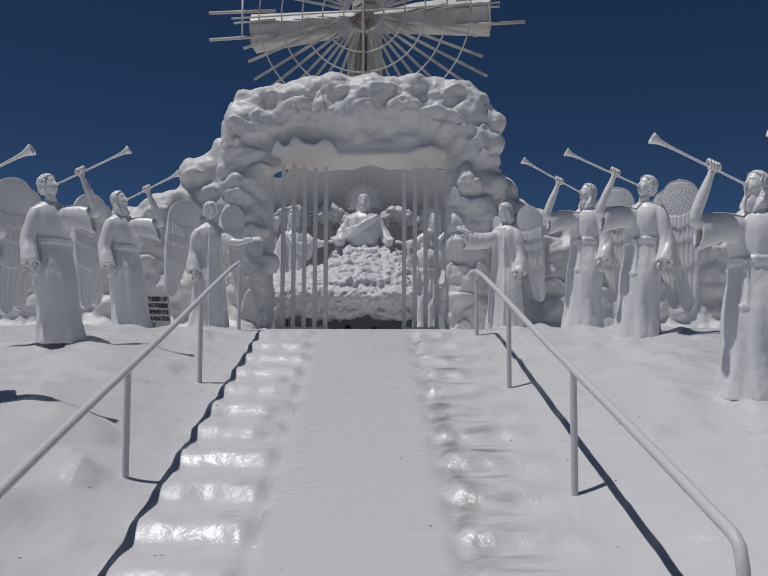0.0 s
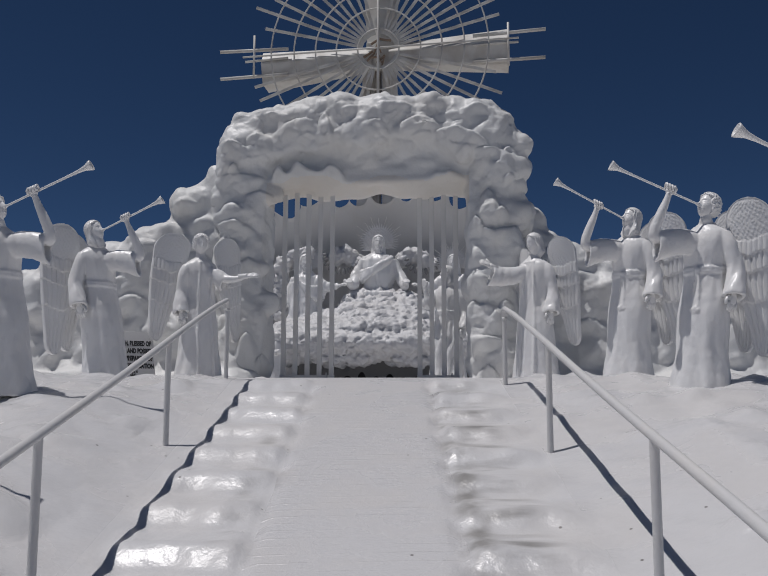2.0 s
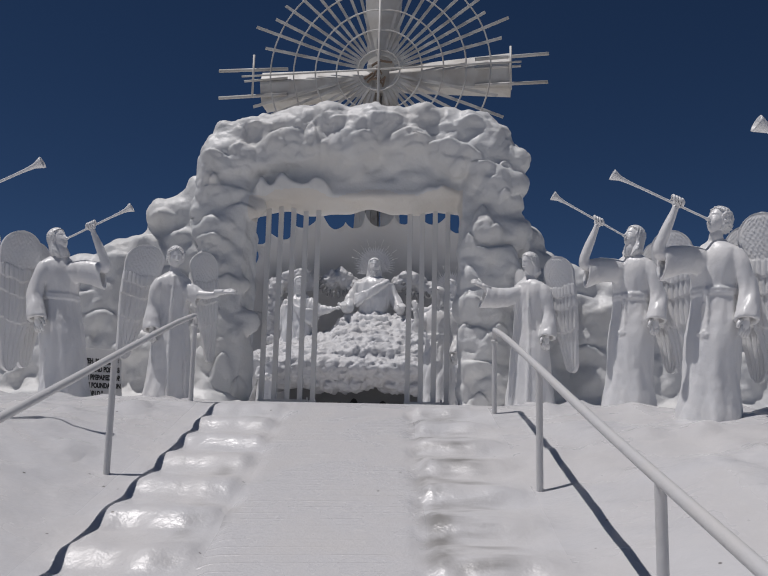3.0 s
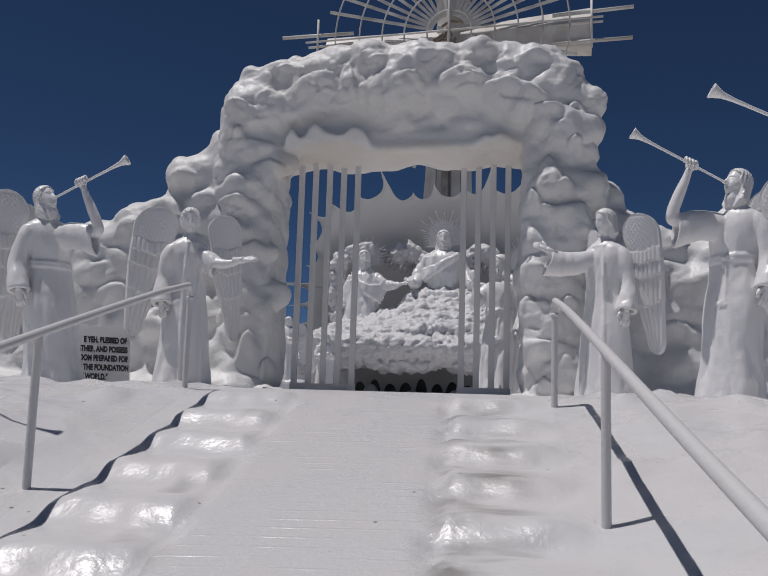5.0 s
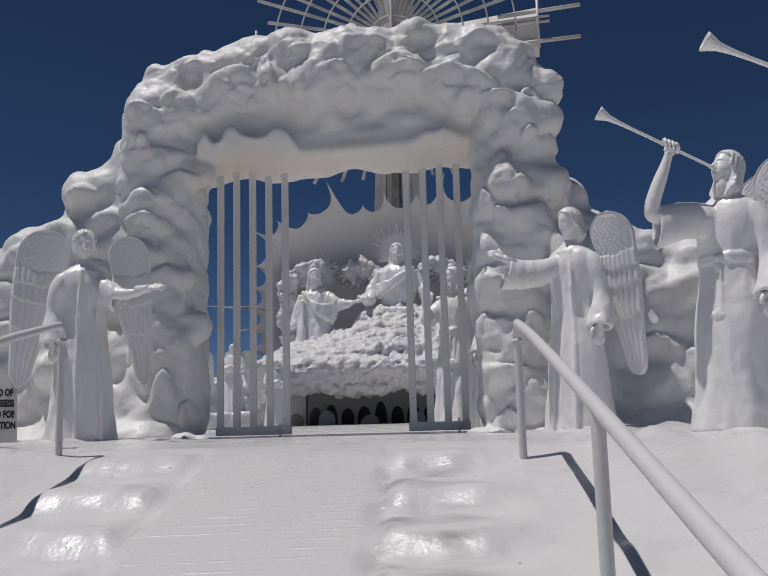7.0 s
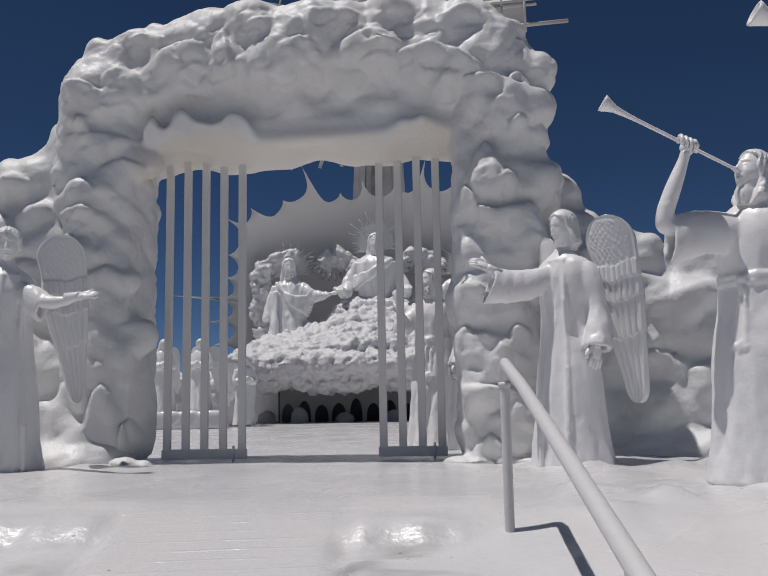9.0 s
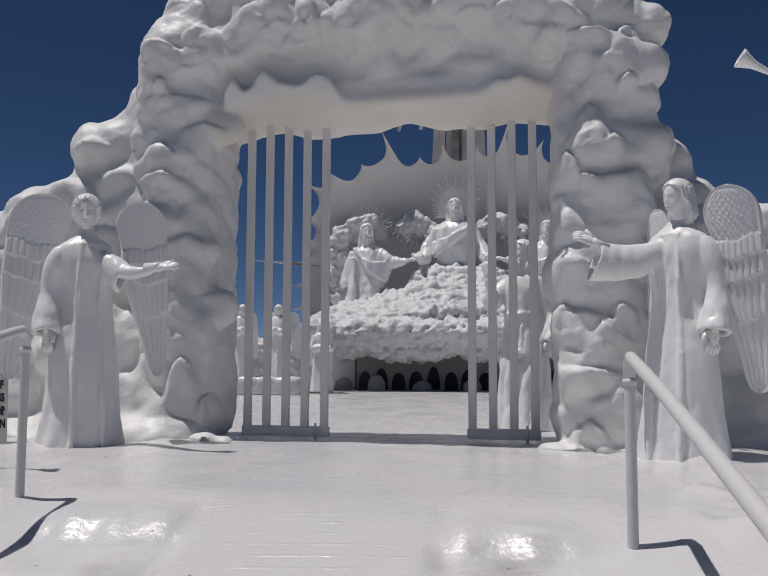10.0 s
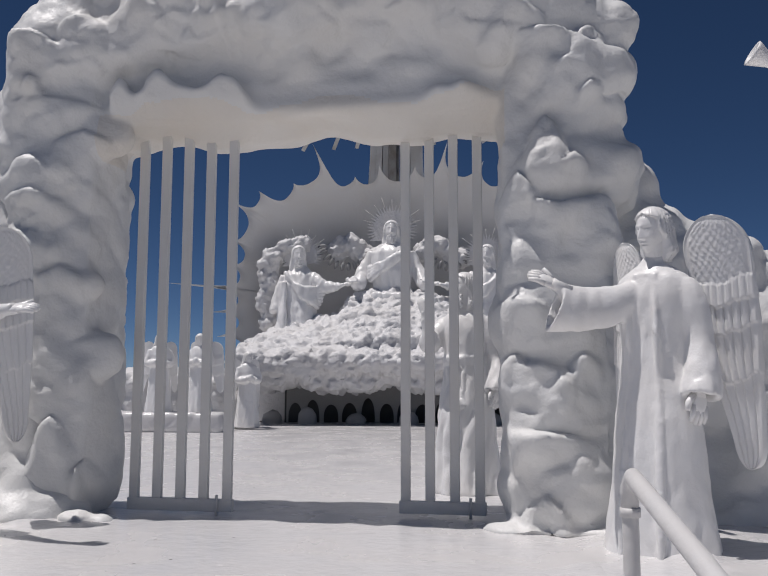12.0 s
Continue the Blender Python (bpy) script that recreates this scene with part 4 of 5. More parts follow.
def arm_down(bm, s, out=0.0, fine=None):
    tube(bm, curve_pts([(s * 0.19, 0.0, 1.69), (s * 0.265, 0.0, 1.54), (s * (0.3 + out), 0.02, 1.3), (s * (0.33 + out), -0.04, 1.12), (s * (0.335 + out), -0.08, 0.99)], 16),
         [0.075, 0.082, 0.084, 0.084, 0.082, 0.08, 0.079, 0.08, 0.082, 0.085, 0.088, 0.092, 0.096, 0.1, 0.105, 0.108, 0.11], 18, cuff=3)
    hand(bm if fine is None else fine, (s * (0.325 + out), -0.085, 1.02), (s * 0.02, -0.14, -1), (s * 0.9, -0.5, 0), 1.2)


def finish(bm, voxel=0.0125, smooth=2, mirror=False, fine=None, drape=0.017):
    bm = sculpt(bm, voxel, smooth)
    cloth(bm, voxel * 1000, amount=drape)
    if fine is not None:
        bmesh.ops.recalc_face_normals(fine, faces=fine.faces)
        merge(bm, fine)
    if mirror:
        for v in bm.verts:
            v.co.x *= -1
        bmesh.ops.reverse_faces(bm, faces=bm.faces)
    return bm


def sleeve(bm, pts, tall, wide, sag=0.0):
    """A draped sleeve: upright oval sections along the arm, hanging lower towards the opening."""
    pts = [Vector(p) for p in pts]
    rings = []
    for i, p in enumerate(pts):
        d = (pts[min(i + 1, len(pts) - 1)] - pts[max(i - 1, 0)]).normalized()
        side = d.cross(Vector((0, 0, 1))).normalized()
        up = side.cross(d)
        f = i / (len(pts) - 1)
        t, w = tall[0] + (tall[1] - tall[0]) * f, wide[0] + (wide[1] - wide[0]) * f
        c = p - up * sag * f * f
        rings.append([c + side * math.cos(a) * w + up * math.sin(a) * t * (1 + 0.05 * math.sin(3 * a + f * 5)) for a in [2 * math.pi * k / 24 for k in range(24)]])
    loft(bm, rings + list(hollow(rings, 4)))


def trumpeter(mirror=False, curls=False, belt=True, seed=1.0, hair=0.8, lean=0.1, twist=-44, reach=(0.86, 0.47)):
    """Robed winged figure: far arm raised with a long trumpet at the lips, near arm down. Front is -y; the trumpet points to -x."""
    bm, fine = bmesh.new(), bmesh.new()
    robe(bm, belt, seed=seed, folds=0.03, tassel=not mirror)
    arm_down(bm, 1, 0.03, fine)
    turn = Matrix.Rotation(radians(twist), 3, "Z")
    wing(fine, 1, (0.12, 0.2, 1.6), 0.46, 2.12, 0.36)
    wing(fine, 1, (-0.1, 0.4, 1.6), 0.42, 2.04, 0.42, 0.2)
    for b in (bm, fine):
        bmesh.ops.rotate(b, verts=b.verts, cent=(0, 0, 0), matrix=turn)
    # raised arm: draped sleeve to the elbow, bare forearm up to the fist
    sleeve(bm, curve_pts([(-0.06, 0.0, 1.6), (-0.3, -0.04, 1.64), (-0.565, -0.1, 1.65)], 12), (0.12, 0.17), (0.11, 0.085), 0.09)
    tube(bm, curve_pts([(-0.4, -0.08, 1.68), (-0.57, -0.1, 1.655), (-0.605, -0.11, 1.72), (-0.555, -0.125, 1.89), (-0.5, -0.13, 2.04), (-0.465, -0.14, 2.15)], 20), [0.06, 0.06, 0.06, 0.06, 0.06, 0.059, 0.059, 0.059, 0.058, 0.058, 0.058, 0.057, 0.056, 0.053, 0.05, 0.046, 0.042, 0.039, 0.036, 0.035, 0.035], 14)
    fist = Vector((-0.455, -0.135, 2.175))
    ball(fine, fist, (0.052, 0.042, 0.058), None, 2)
    for i in range(4):
        o = Vector((-0.048 + 0.029 * i, 0, 0.022 - 0.013 * i))
        tube(fine, curve_pts([fist + o + Vector((0, 0.03, 0.02)), fist + o + Vector((0, 0.005, 0.056)), fist + o + Vector((0, -0.035, 0.05)), fist + o + Vector((0, -0.058, 0.02)), fist + o + Vector((0, -0.045, -0.012))], 10), 0.0135, 8)
    tube(fine, [fist + Vector((0.04, -0.02, -0.04)), fist + Vector((0.05, -0.045, 0.0)), fist + Vector((0.028, -0.065, 0.028))], [0.018, 0.017, 0.013], 8)
    head(bm, (0.0, -0.03, 2.02), -66, -20, hair=hair, curls=curls, fine=fine)
    mouth = Vector((-0.125, -0.09, 2.03))
    far = Vector((-reach[0] - lean * reach[1] / 2.1, -0.04, reach[1]))
    d = far.normalized()
    ts = [0.0, 0.012, 0.03] + [far.length - q for q in (0.3, 0.18, 0.09, 0.045, 0.015, 0.0)]
    rs = [0.02, 0.018, 0.011, 0.013, 0.017, 0.026, 0.042, 0.054, 0.058]
    tube(fine, [mouth + d * t for t in ts], rs, 20, cuff=3)
    # the figure leans back from the trumpet
    for b in (bm, fine):
        for v in b.verts:
            v.co.x += lean * v.co.z / 2.1
    return finish(bm, mirror=mirror, fine=fine)


def pointer(mirror=False):
    """Robed winged figure that holds one arm out to -x with the palm open."""
    bm, fine = bmesh.new(), bmesh.new()
    robe(bm, False, (0.365, 0.3), seed=2.0, folds=0.028)
    arm_down(bm, 1, -0.02, fine)
    if mirror:
        wing(fine, 1, (0.1, 0.14, 1.6), 0.5, 2.2, 0.6)
        wing(fine, -1, (0.27, 0.16, 1.6), 0.46, 2.2, 0.62, 0.1)
    else:
        wing(fine, 1, (0.13, 0.16, 1.6), 0.37, 2.14, 0.54)
        wing(fine, -1, (0.2, 0.24, 1.6), 0.28, 2.04, 0.7, 0.3)
    turn = Matrix.Rotation(radians(-36 if mirror else -40), 3, "Z")
    for b in (bm, fine):
        bmesh.ops.rotate(b, verts=b.verts, cent=(0, 0, 0), matrix=turn)
    if mirror:
        sleeve(bm, curve_pts([(-0.06, 0.0, 1.62), (-0.22, -0.04, 1.56), (-0.38, -0.08, 1.5)], 12), (0.11, 0.13), (0.1, 0.08), 0.05)
        tube(bm, curve_pts([(-0.3, -0.07, 1.53), (-0.42, -0.1, 1.5), (-0.56, -0.13, 1.5), (-0.68, -0.16, 1.53)], 12), [0.06] * 5 + [0.058, 0.054, 0.05, 0.046, 0.042, 0.038, 0.035, 0.034], 14)
        hand(fine, (-0.69, -0.16, 1.535), (-1, -0.12, 0.08), (0.1, -0.45, 1), 1.25)
    else:
        sleeve(bm, curve_pts([(-0.08, 0.0, 1.64), (-0.28, -0.05, 1.57), (-0.46, -0.1, 1.57), (-0.62, -0.15, 1.63)], 14), (0.1, 0.165), (0.1, 0.08), 0.1)
        tube(bm, [(-0.54, -0.13, 1.58), (-0.61, -0.15, 1.645), (-0.64, -0.155, 1.675)], [0.045, 0.038, 0.032], 12)
        hand(fine, (-0.64, -0.155, 1.675), (-0.9, -0.1, 0.45), (0.3, -0.8, 0.8), 1.15)
    head(bm, (0.0, -0.03, 2.03), -56 if not mirror else -24, 6, hair=0.35, curls=mirror, fine=fine)
    return finish(bm, mirror=mirror, fine=fine)


ANGEL = "white winged angel statue in a long robe"
m_tr = mesh_of(trumpeter(), "angel_statue")
m_tr_c = mesh_of(trumpeter(seed=3.0, hair=0.35, curls=True, lean=0.17, reach=(0.96, 0.43)), "angel_statue")
m_tr_b = mesh_of(trumpeter(seed=9.0, hair=1.0, lean=0.1, reach=(0.9, 0.43)), "angel_statue")
m_tr_m = mesh_of(trumpeter(True, seed=5.0, twist=-48, lean=0.24, reach=(0.8, 0.41)), "angel_statue")
m_tr_l = mesh_of(trumpeter(True, seed=7.0, curls=True, hair=0.4, lean=0.22, twist=-48, reach=(0.93, 0.45)), "angel_statue")
m_pt = mesh_of(pointer(), "angel_statue")
m_pt_m = mesh_of(pointer(True), "angel_statue")


def angel(me, x, y, yaw, label, size=1.0, z=None):
    ob = part("angel_statue", me, M_STATUE, None)
    tagged(ob, label, "statue", group="angel statues")
    z = terrace_z(x, y) - 0.06 if z is None else z
    ob.matrix_basis = pose(x, y, z, 0, 0, yaw) @ Matrix.Diagonal((size, size, size, 1))
    return ob


for me, x, y, yaw, size in ((m_tr, 3.27, -3.45, 0, 1.0), (m_tr_c, 3.41, -5.55, 0, 0.945), (m_tr_b, 3.49, -8.5, 0, 0.94), (m_tr_c, 3.38, -10.95, 0, 0.94)):
    angel(me, x, y, yaw, ANGEL + " blowing a trumpet", size)
for me, x, y, yaw, size in ((m_tr_m, -3.49, -3.0, 0, 1.0), (m_tr_l, -3.54, -5.85, 0, 0.93), (m_tr_m, -3.5, -8.5, 0, 0.94)):
    angel(me, x, y, yaw, ANGEL + " blowing a trumpet", size)
angel(m_pt, 2.41, -1.7, 0, ANGEL + " holding out a hand", 1.02)
angel(m_pt_m, -2.62, -1.5, 0, ANGEL + " holding out a hand", 1.03)


# ---- the sign board behind the railing ----
def sign_board(m):
    board = thing("sign_board", "grey sign board with black lettering leaning on the ground", "sign", m)
    bm = bmesh.new()
    box(bm, (0, 0, 0.355), (0.92, 0.02, 0.73), bevel=0.004)
    panel = part("panel", bm, M_BOARD, board)
    rows = ("OME:", "E YEH, BLESSED OF", "ATHER, AND POSSESS", "INGDOM PREPARED FOR", "ROM THE FOUNDATION", "E WORLD.\"")
    right = (-0.16, 0.42, 0.43, 0.44, 0.445, 0.2)
    for i, text in enumerate(rows):
        cu = bpy.data.curves.new("line", "FONT")
        cu.body = text
        cu.size = 0.1
        cu.align_x = "RIGHT"
        cu.extrude = 0.001
        cu.offset = 0.0055
        tmp = new("line", cu)
        me = bpy.data.meshes.new_from_object(tmp.evaluated_get(bpy.context.evaluated_depsgraph_get()))
        bpy.data.objects.remove(tmp)
        me.transform(Matrix.Translation((right[i], -0.0125, 0.618 - 0.116 * i)) @ Matrix.Rotation(radians(90), 4, "X") @ Matrix.Diagonal((0.6, 1.0, 1, 1)))
        part("lettering", me, M_INK, panel, "black painted capital letters")
    return board


sign_board(pose(-3.6, -1.9, 0.03, -16, 0, 33))


# ---- behind the gate: stage, shell, figures ----
def rough_cloud(balls, seed, voxel=0.09, big=0.7, fine=0.28):
    bm = bmesh.new()
    for c, r in balls:
        ball(bm, c, r, None, 2)
    bm = sculpt(bm, voxel, 2)
    pillows(bm, big, big * 0.3, seed, None, 0.8, 0.5)
    pillows(bm, fine, fine * 0.3, seed + 1, None, 0.9, 0.4)
    pillows(bm, fine * 0.5, fine * 0.25, seed + 2, None, 0.9, 0.3)
    billow(bm, fine * 1.3, fine * 0.34, seed + 5, None, 3)
    return bm


stage = thing("stage", "high white stage shaped as a cloud bank over a dark recess", "stage")
rng = random.Random(8)
lumps = []
for i in range(34):
    x = -3.9 + 9.6 * i / 33
    rise = interp(x, [(-4.2, 2.2), (-3.2, 2.75), (-1.6, 3.1), (-0.9, 3.75), (1.2, 3.7), (2.2, 3.1), (5.5, 2.6)])
    for j in range(6):
        f = j / 5
        lumps.append(((x + rng.uniform(-0.1, 0.1), 15.2 + 2.9 * f, 1.62 + (rise - 1.9) * f ** 0.8), (0.5, 0.6, 0.42)))
    for q in range(2):
        lumps.append(((x + rng.uniform(-0.1, 0.1), 15.4 + q * 0.8, 1.3 - 0.22 * abs(math.sin(x * 1.3)) + 0.1 * q), (0.42, 0.5, 0.26)))
part("cloud_bank", rough_cloud(lumps, 21, 0.062, 0.6, 0.26), M_STAGE, stage, "rough white plaster cloud bank")
bm = bmesh.new()
box(bm, (1.0, 17.9, 0.9), (10.4, 1.8, 1.75), bevel=0.05)
part("core", bm, M_STAGE, stage)


def fringe(x0, x1, y, n, top, seed):
    """A board with round-headed openings cut along its foot."""
    r = random.Random(seed)
    bm = bmesh.new()
    w = (x1 - x0) / n
    for i in range(n):
        a = x0 + i * w
        tall = r.uniform(0.5, 0.72)
        gap = w * r.uniform(0.34, 0.42)
        c = a + w / 2 + r.uniform(-0.03, 0.03)
        arc = [(c - gap, 0.0)] + [(c + gap * math.cos(math.pi * (1 - k / 10)), 0.18 + (tall - 0.18) * math.sin(math.pi * k / 10)) for k in range(11)] + [(c + gap, 0.0)]
        outline = [(a, 0.0)] + arc + [(a + w, 0.0), (a + w, top), (a, top)]
        vs = [bm.verts.new((px, y, pz)) for px, pz in outline]
        f = bm.faces.new(vs)
        e = bmesh.ops.extrude_face_region(bm, geom=[f])
        bmesh.ops.translate(bm, verts=[v for v in e["geom"] if isinstance(v, bmesh.types.BMVert)], vec=(0, 0.05, 0))
    bmesh.ops.recalc_face_normals(bm, faces=bm.faces)
    return bm


# the board's grey holds the shade under the ledge
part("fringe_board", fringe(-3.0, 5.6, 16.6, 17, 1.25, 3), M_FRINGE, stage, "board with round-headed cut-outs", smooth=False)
# sheet coloured black for the shade behind the cut-outs
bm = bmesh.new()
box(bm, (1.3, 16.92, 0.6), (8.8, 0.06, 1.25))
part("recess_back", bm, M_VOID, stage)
# lumps on the recess floor, darkened in colour like the board
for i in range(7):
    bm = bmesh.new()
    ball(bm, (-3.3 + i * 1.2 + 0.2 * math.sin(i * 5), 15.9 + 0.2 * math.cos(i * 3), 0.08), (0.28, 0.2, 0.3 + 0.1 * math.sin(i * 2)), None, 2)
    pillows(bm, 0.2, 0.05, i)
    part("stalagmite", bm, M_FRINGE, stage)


def shell():
    """A shallow dish with a rim of concave scallops that end in points."""
    # angle and reach of each point, and how deep the bay behind it is cut
    cusps = [(-25, 6.0, 4.9), (-8, 5.3, 4.8), (6, 6.6, 4.9), (20, 5.3, 4.8), (33, 5.6, 4.75), (46, 5.2, 4.7), (57, 5.13, 4.46), (71, 5.15, 4.12), (81, 4.36, 3.92), (96, 4.4, 3.92), (107, 4.22, 4.12), (117, 5.47, 4.6), (130, 4.86, 4.8),
             (140.5, 5.4, 5.2), (148, 5.9, 5.1), (159, 5.3, 4.9), (167, 5.2, 4.9), (175, 7.1, 4.9), (183, 5.7, 4.9), (191, 5.6, 4.9), (203, 6.2, 5.0), (212, 6.2, 5.0)]
    ths, rim = [], []
    for (a, ra, low), (b, rb, _) in zip(cusps, cusps[1:]):
        n = 28
        low = min(low, ra - 0.15, rb - 0.15)
        for k in range(n):
            f = k / n
            bow = 1 - abs(2 * f - 1) ** 2.6
            near = f if f > 0.5 else 1 - f
            spike = ra if f < 0.5 else rb
            edge = min(spike, low + 0.5)
            r = edge + (low - edge) * bow ** 0.75 + (spike - edge) * max(0.0, 2 * near - 1) ** 14
            ths.append(radians(a + (b - a) * f))
            rim.append(r)
    nr = 22
    bm = bmesh.new()

    def at(q, i, off):
        r = rim[i] * q
        y = 20.9 - 2.0 * (min(r, 5.2) / 4.8) ** 2 * (0.85 + 0.3 * max(0.0, math.sin(ths[i])))
        return bm.verts.new((-0.1 + r * math.cos(ths[i]), y + off, 3.6 + r * math.sin(ths[i])))

    sides = []
    for off in (0.0, 0.07):
        sides.append([[at(q / nr, i, off) for i in range(len(ths))] for q in range(2, nr + 1)])
    for s_, rows in enumerate(sides):
        for a, b in zip(rows, rows[1:]):
            for i in range(len(ths) - 1):
                quad = (a[i], a[i + 1], b[i + 1], b[i])
                bm.faces.new(quad if s_ else quad[::-1])
    f, k = sides[0][-1], sides[1][-1]
    for i in range(len(ths) - 1):
        bm.faces.new((f[i], f[i + 1], k[i + 1], k[i]))
    return bm


tagged(part("shell_canopy", shell(), M_SHELL), "huge white shell canopy with a scalloped spiked rim", "canopy")


def seated_lord():
    """Seated robed figure from the lap up, arms resting at the sides."""
    bm = bmesh.new()
    loft(bm, [ring(0, 0, z, rx, ry, f, 7, z * 2) for z, rx, ry, f in ((0.0, 0.3, 0.3, 0.02), (0.3, 0.25, 0.22, 0.03), (0.55, 0.29, 0.22, 0.02), (0.8, 0.3, 0.18, 0.0), (0.88, 0.2, 0.13, 0), (0.95, 0.08, 0.08, 0))])
    box(bm, (0, -0.25, 0.08), (0.52, 0.5, 0.24), bevel=0.07)
    for s in (-1, 1):
        tube(bm, curve_pts([(s * 0.25, 0, 0.8), (s * 0.38, -0.02, 0.55), (s * 0.46, -0.2, 0.34), (s * 0.5, -0.34, 0.38)], 12), [0.09] * 8 + [0.085, 0.08, 0.07, 0.05, 0.045], 14)
        hand(bm, (s * 0.5, -0.36, 0.39), (0, -1, -0.2), (0, 0, 1), 1.1)
    for k in range(9):
        f = k / 8
        tube(bm, curve_pts([(0.26 - 0.1 * f, -0.12 - 0.03 * f, 0.86 - 0.1 * f), (0.05 - 0.12 * f, -0.24, 0.72 - 0.14 * f), (-0.24 - 0.02 * f, -0.18, 0.62 - 0.2 * f), (-0.31, -0.02, 0.6 - 0.2 * f)], 14), 0.016 + 0.02 * (k % 2), 8)
    fine = bmesh.new()
    head(bm, (0, -0.02, 1.12), 0, -2, 1.3, beard=True, fine=fine)
    return finish(bm, 0.012, 1, fine=fine, drape=0.03)


def kneeling_lord(mirror=False):
    bm = bmesh.new()
    loft(bm, [ring(0.02 * z, 0, z, rx, ry, f, 9, z * 1.5) for z, rx, ry, f in ((0.0, 0.34, 0.3, 0.06), (0.3, 0.3, 0.25, 0.06), (0.6, 0.25, 0.2, 0.04), (0.85, 0.27, 0.19, 0.02), (1.02, 0.25, 0.15, 0), (1.1, 0.15, 0.1, 0), (1.16, 0.07, 0.07, 0))])
    for k in range(8):
        f = k / 7
        tube(bm, curve_pts([(-0.2 + 0.05 * f, -0.1, 1.06 - 0.04 * f), (0.02, -0.22, 0.84 - 0.1 * f), (0.24, -0.18, 0.8 - 0.22 * f), (0.34 + 0.12 * (1 - f), -0.1, 0.9 - 0.4 * f)], 14), 0.022, 8)
        tube(bm, curve_pts([(-0.26 + 0.08 * f, -0.1 - 0.1 * f, 0.9), (-0.27 + 0.1 * f, -0.14 - 0.1 * f, 0.5), (-0.32 + 0.12 * f, -0.2 - 0.1 * f, 0.0)], 10), 0.02, 8)
    tube(bm, curve_pts([(0.2, 0, 1.0), (0.4, -0.08, 0.84), (0.62, -0.14, 0.83)], 10), [0.09, 0.1, 0.11, 0.11, 0.1, 0.1, 0.09, 0.09, 0.08, 0.07, 0.05], 14)
    hand(bm, (0.62, -0.14, 0.84), (1, -0.1, 0.25), (0, -0.3, 1), 1.2)
    tube(bm, curve_pts([(-0.2, 0, 1.0), (-0.3, -0.02, 0.72), (-0.33, -0.1, 0.45)], 10), 0.085, 14)
    fine = bmesh.new()
    head(bm, (0.0, -0.03, 1.33), 16, 0, 1.4, beard=True, fine=fine)
    return finish(bm, 0.012, 1, mirror, fine=fine, drape=0.03)


def halo(bm_pos, radius, name, lab):
    """A spiked glory plate with a few thin rods behind a head."""
    x, y, z = bm_pos
    h = thing(name, lab, "halo")
    bm = bmesh.new()
    n = 30
    pts = []
    for k in range(n * 2):
        a = math.pi * (-0.15 + 1.3 * k / (n * 2 - 1))
        r = radius * (1.12 if k % 2 else 0.78)
        pts.append((x + r * math.cos(a), z + r * math.sin(a)))
    vs = [bm.verts.new((px, y, pz)) for px, pz in pts] + [bm.verts.new((x, y, z - radius * 0.5))]
    f = bm.faces.new(vs)
    e = bmesh.ops.extrude_face_region(bm, geom=[f])
    bmesh.ops.translate(bm, verts=[v for v in e["geom"] if isinstance(v, bmesh.types.BMVert)], vec=(0, 0.05, 0))
    bmesh.ops.recalc_face_normals(bm, faces=bm.faces)
    plate = part("plate", bm, M_STAGE, h, smooth=False)
    for k in range(9):
        a = math.pi * (0.1 + 0.8 * k / 8)
        bm = bmesh.new()
        d = Vector((math.cos(a), 0, math.sin(a)))
        tube(bm, [Vector((x, y - 0.02, z)) + d * radius, Vector((x, y - 0.02, z)) + d * radius * (1.5 if k % 2 else 1.34)], [0.012, 0.006], 6)
        part("ray", bm, M_GATE, plate)
    return h


lord = part("seated_statue", seated_lord(), M_STATUE)
tagged(lord, "large white robed statue seated on the cloud bank", "statue")
lord.matrix_basis = pose(-0.14, 18.4, 3.3) @ Matrix.Diagonal((2.15, 2.15, 2.15, 1))
halo((-0.14, 18.75, 5.85), 0.7, "halo", "spiked white glory plate behind the seated statue")
for x, z, flip in ((-2.95, 2.35, False), (2.75, 2.35, True)):
    k = part("kneeling_statue", kneeling_lord(flip), M_STATUE)
    tagged(k, "large white robed statue with an arm held out", "statue")
    k.matrix_basis = pose(x, 18.2, z) @ Matrix.Diagonal((1.95, 1.95, 1.95, 1))
    halo((x, 18.6, z + 2.65), 0.6, "halo", "spiked white glory plate behind a robed statue")

for balls, seed in (([((-1.9 + 0.22 * i, 19.2, 5.2 + 0.25 * math.sin(i * 0.9)), (0.36, 0.3, 0.34)) for i in range(7)], 31),
                    ([((0.85 + 0.24 * i, 19.2, 5.2 + 0.2 * math.sin(i)), (0.36, 0.3, 0.34)) for i in range(6)], 33),
                    ([((-3.9 + 0.1 * math.sin(i * 2), 18.6, 2.9 + 0.3 * i), (0.36, 0.3, 0.3)) for i in range(8)] + [((-3.5 + 0.2 * i, 18.7, 5.25 + 0.05 * i), (0.3, 0.3, 0.28)) for i in range(4)], 35),
                    ([((3.7 + 0.1 * math.sin(i * 2), 18.6, 2.9 + 0.3 * i), (0.36, 0.3, 0.3)) for i in range(8)], 37)):
    c = part("plaster_cloud", rough_cloud(balls, seed, 0.06, 0.4, 0.17), M_STAGE)
    tagged(c, "knotty white plaster cloud cluster beside the statues", "cloud", group="cloud clusters")


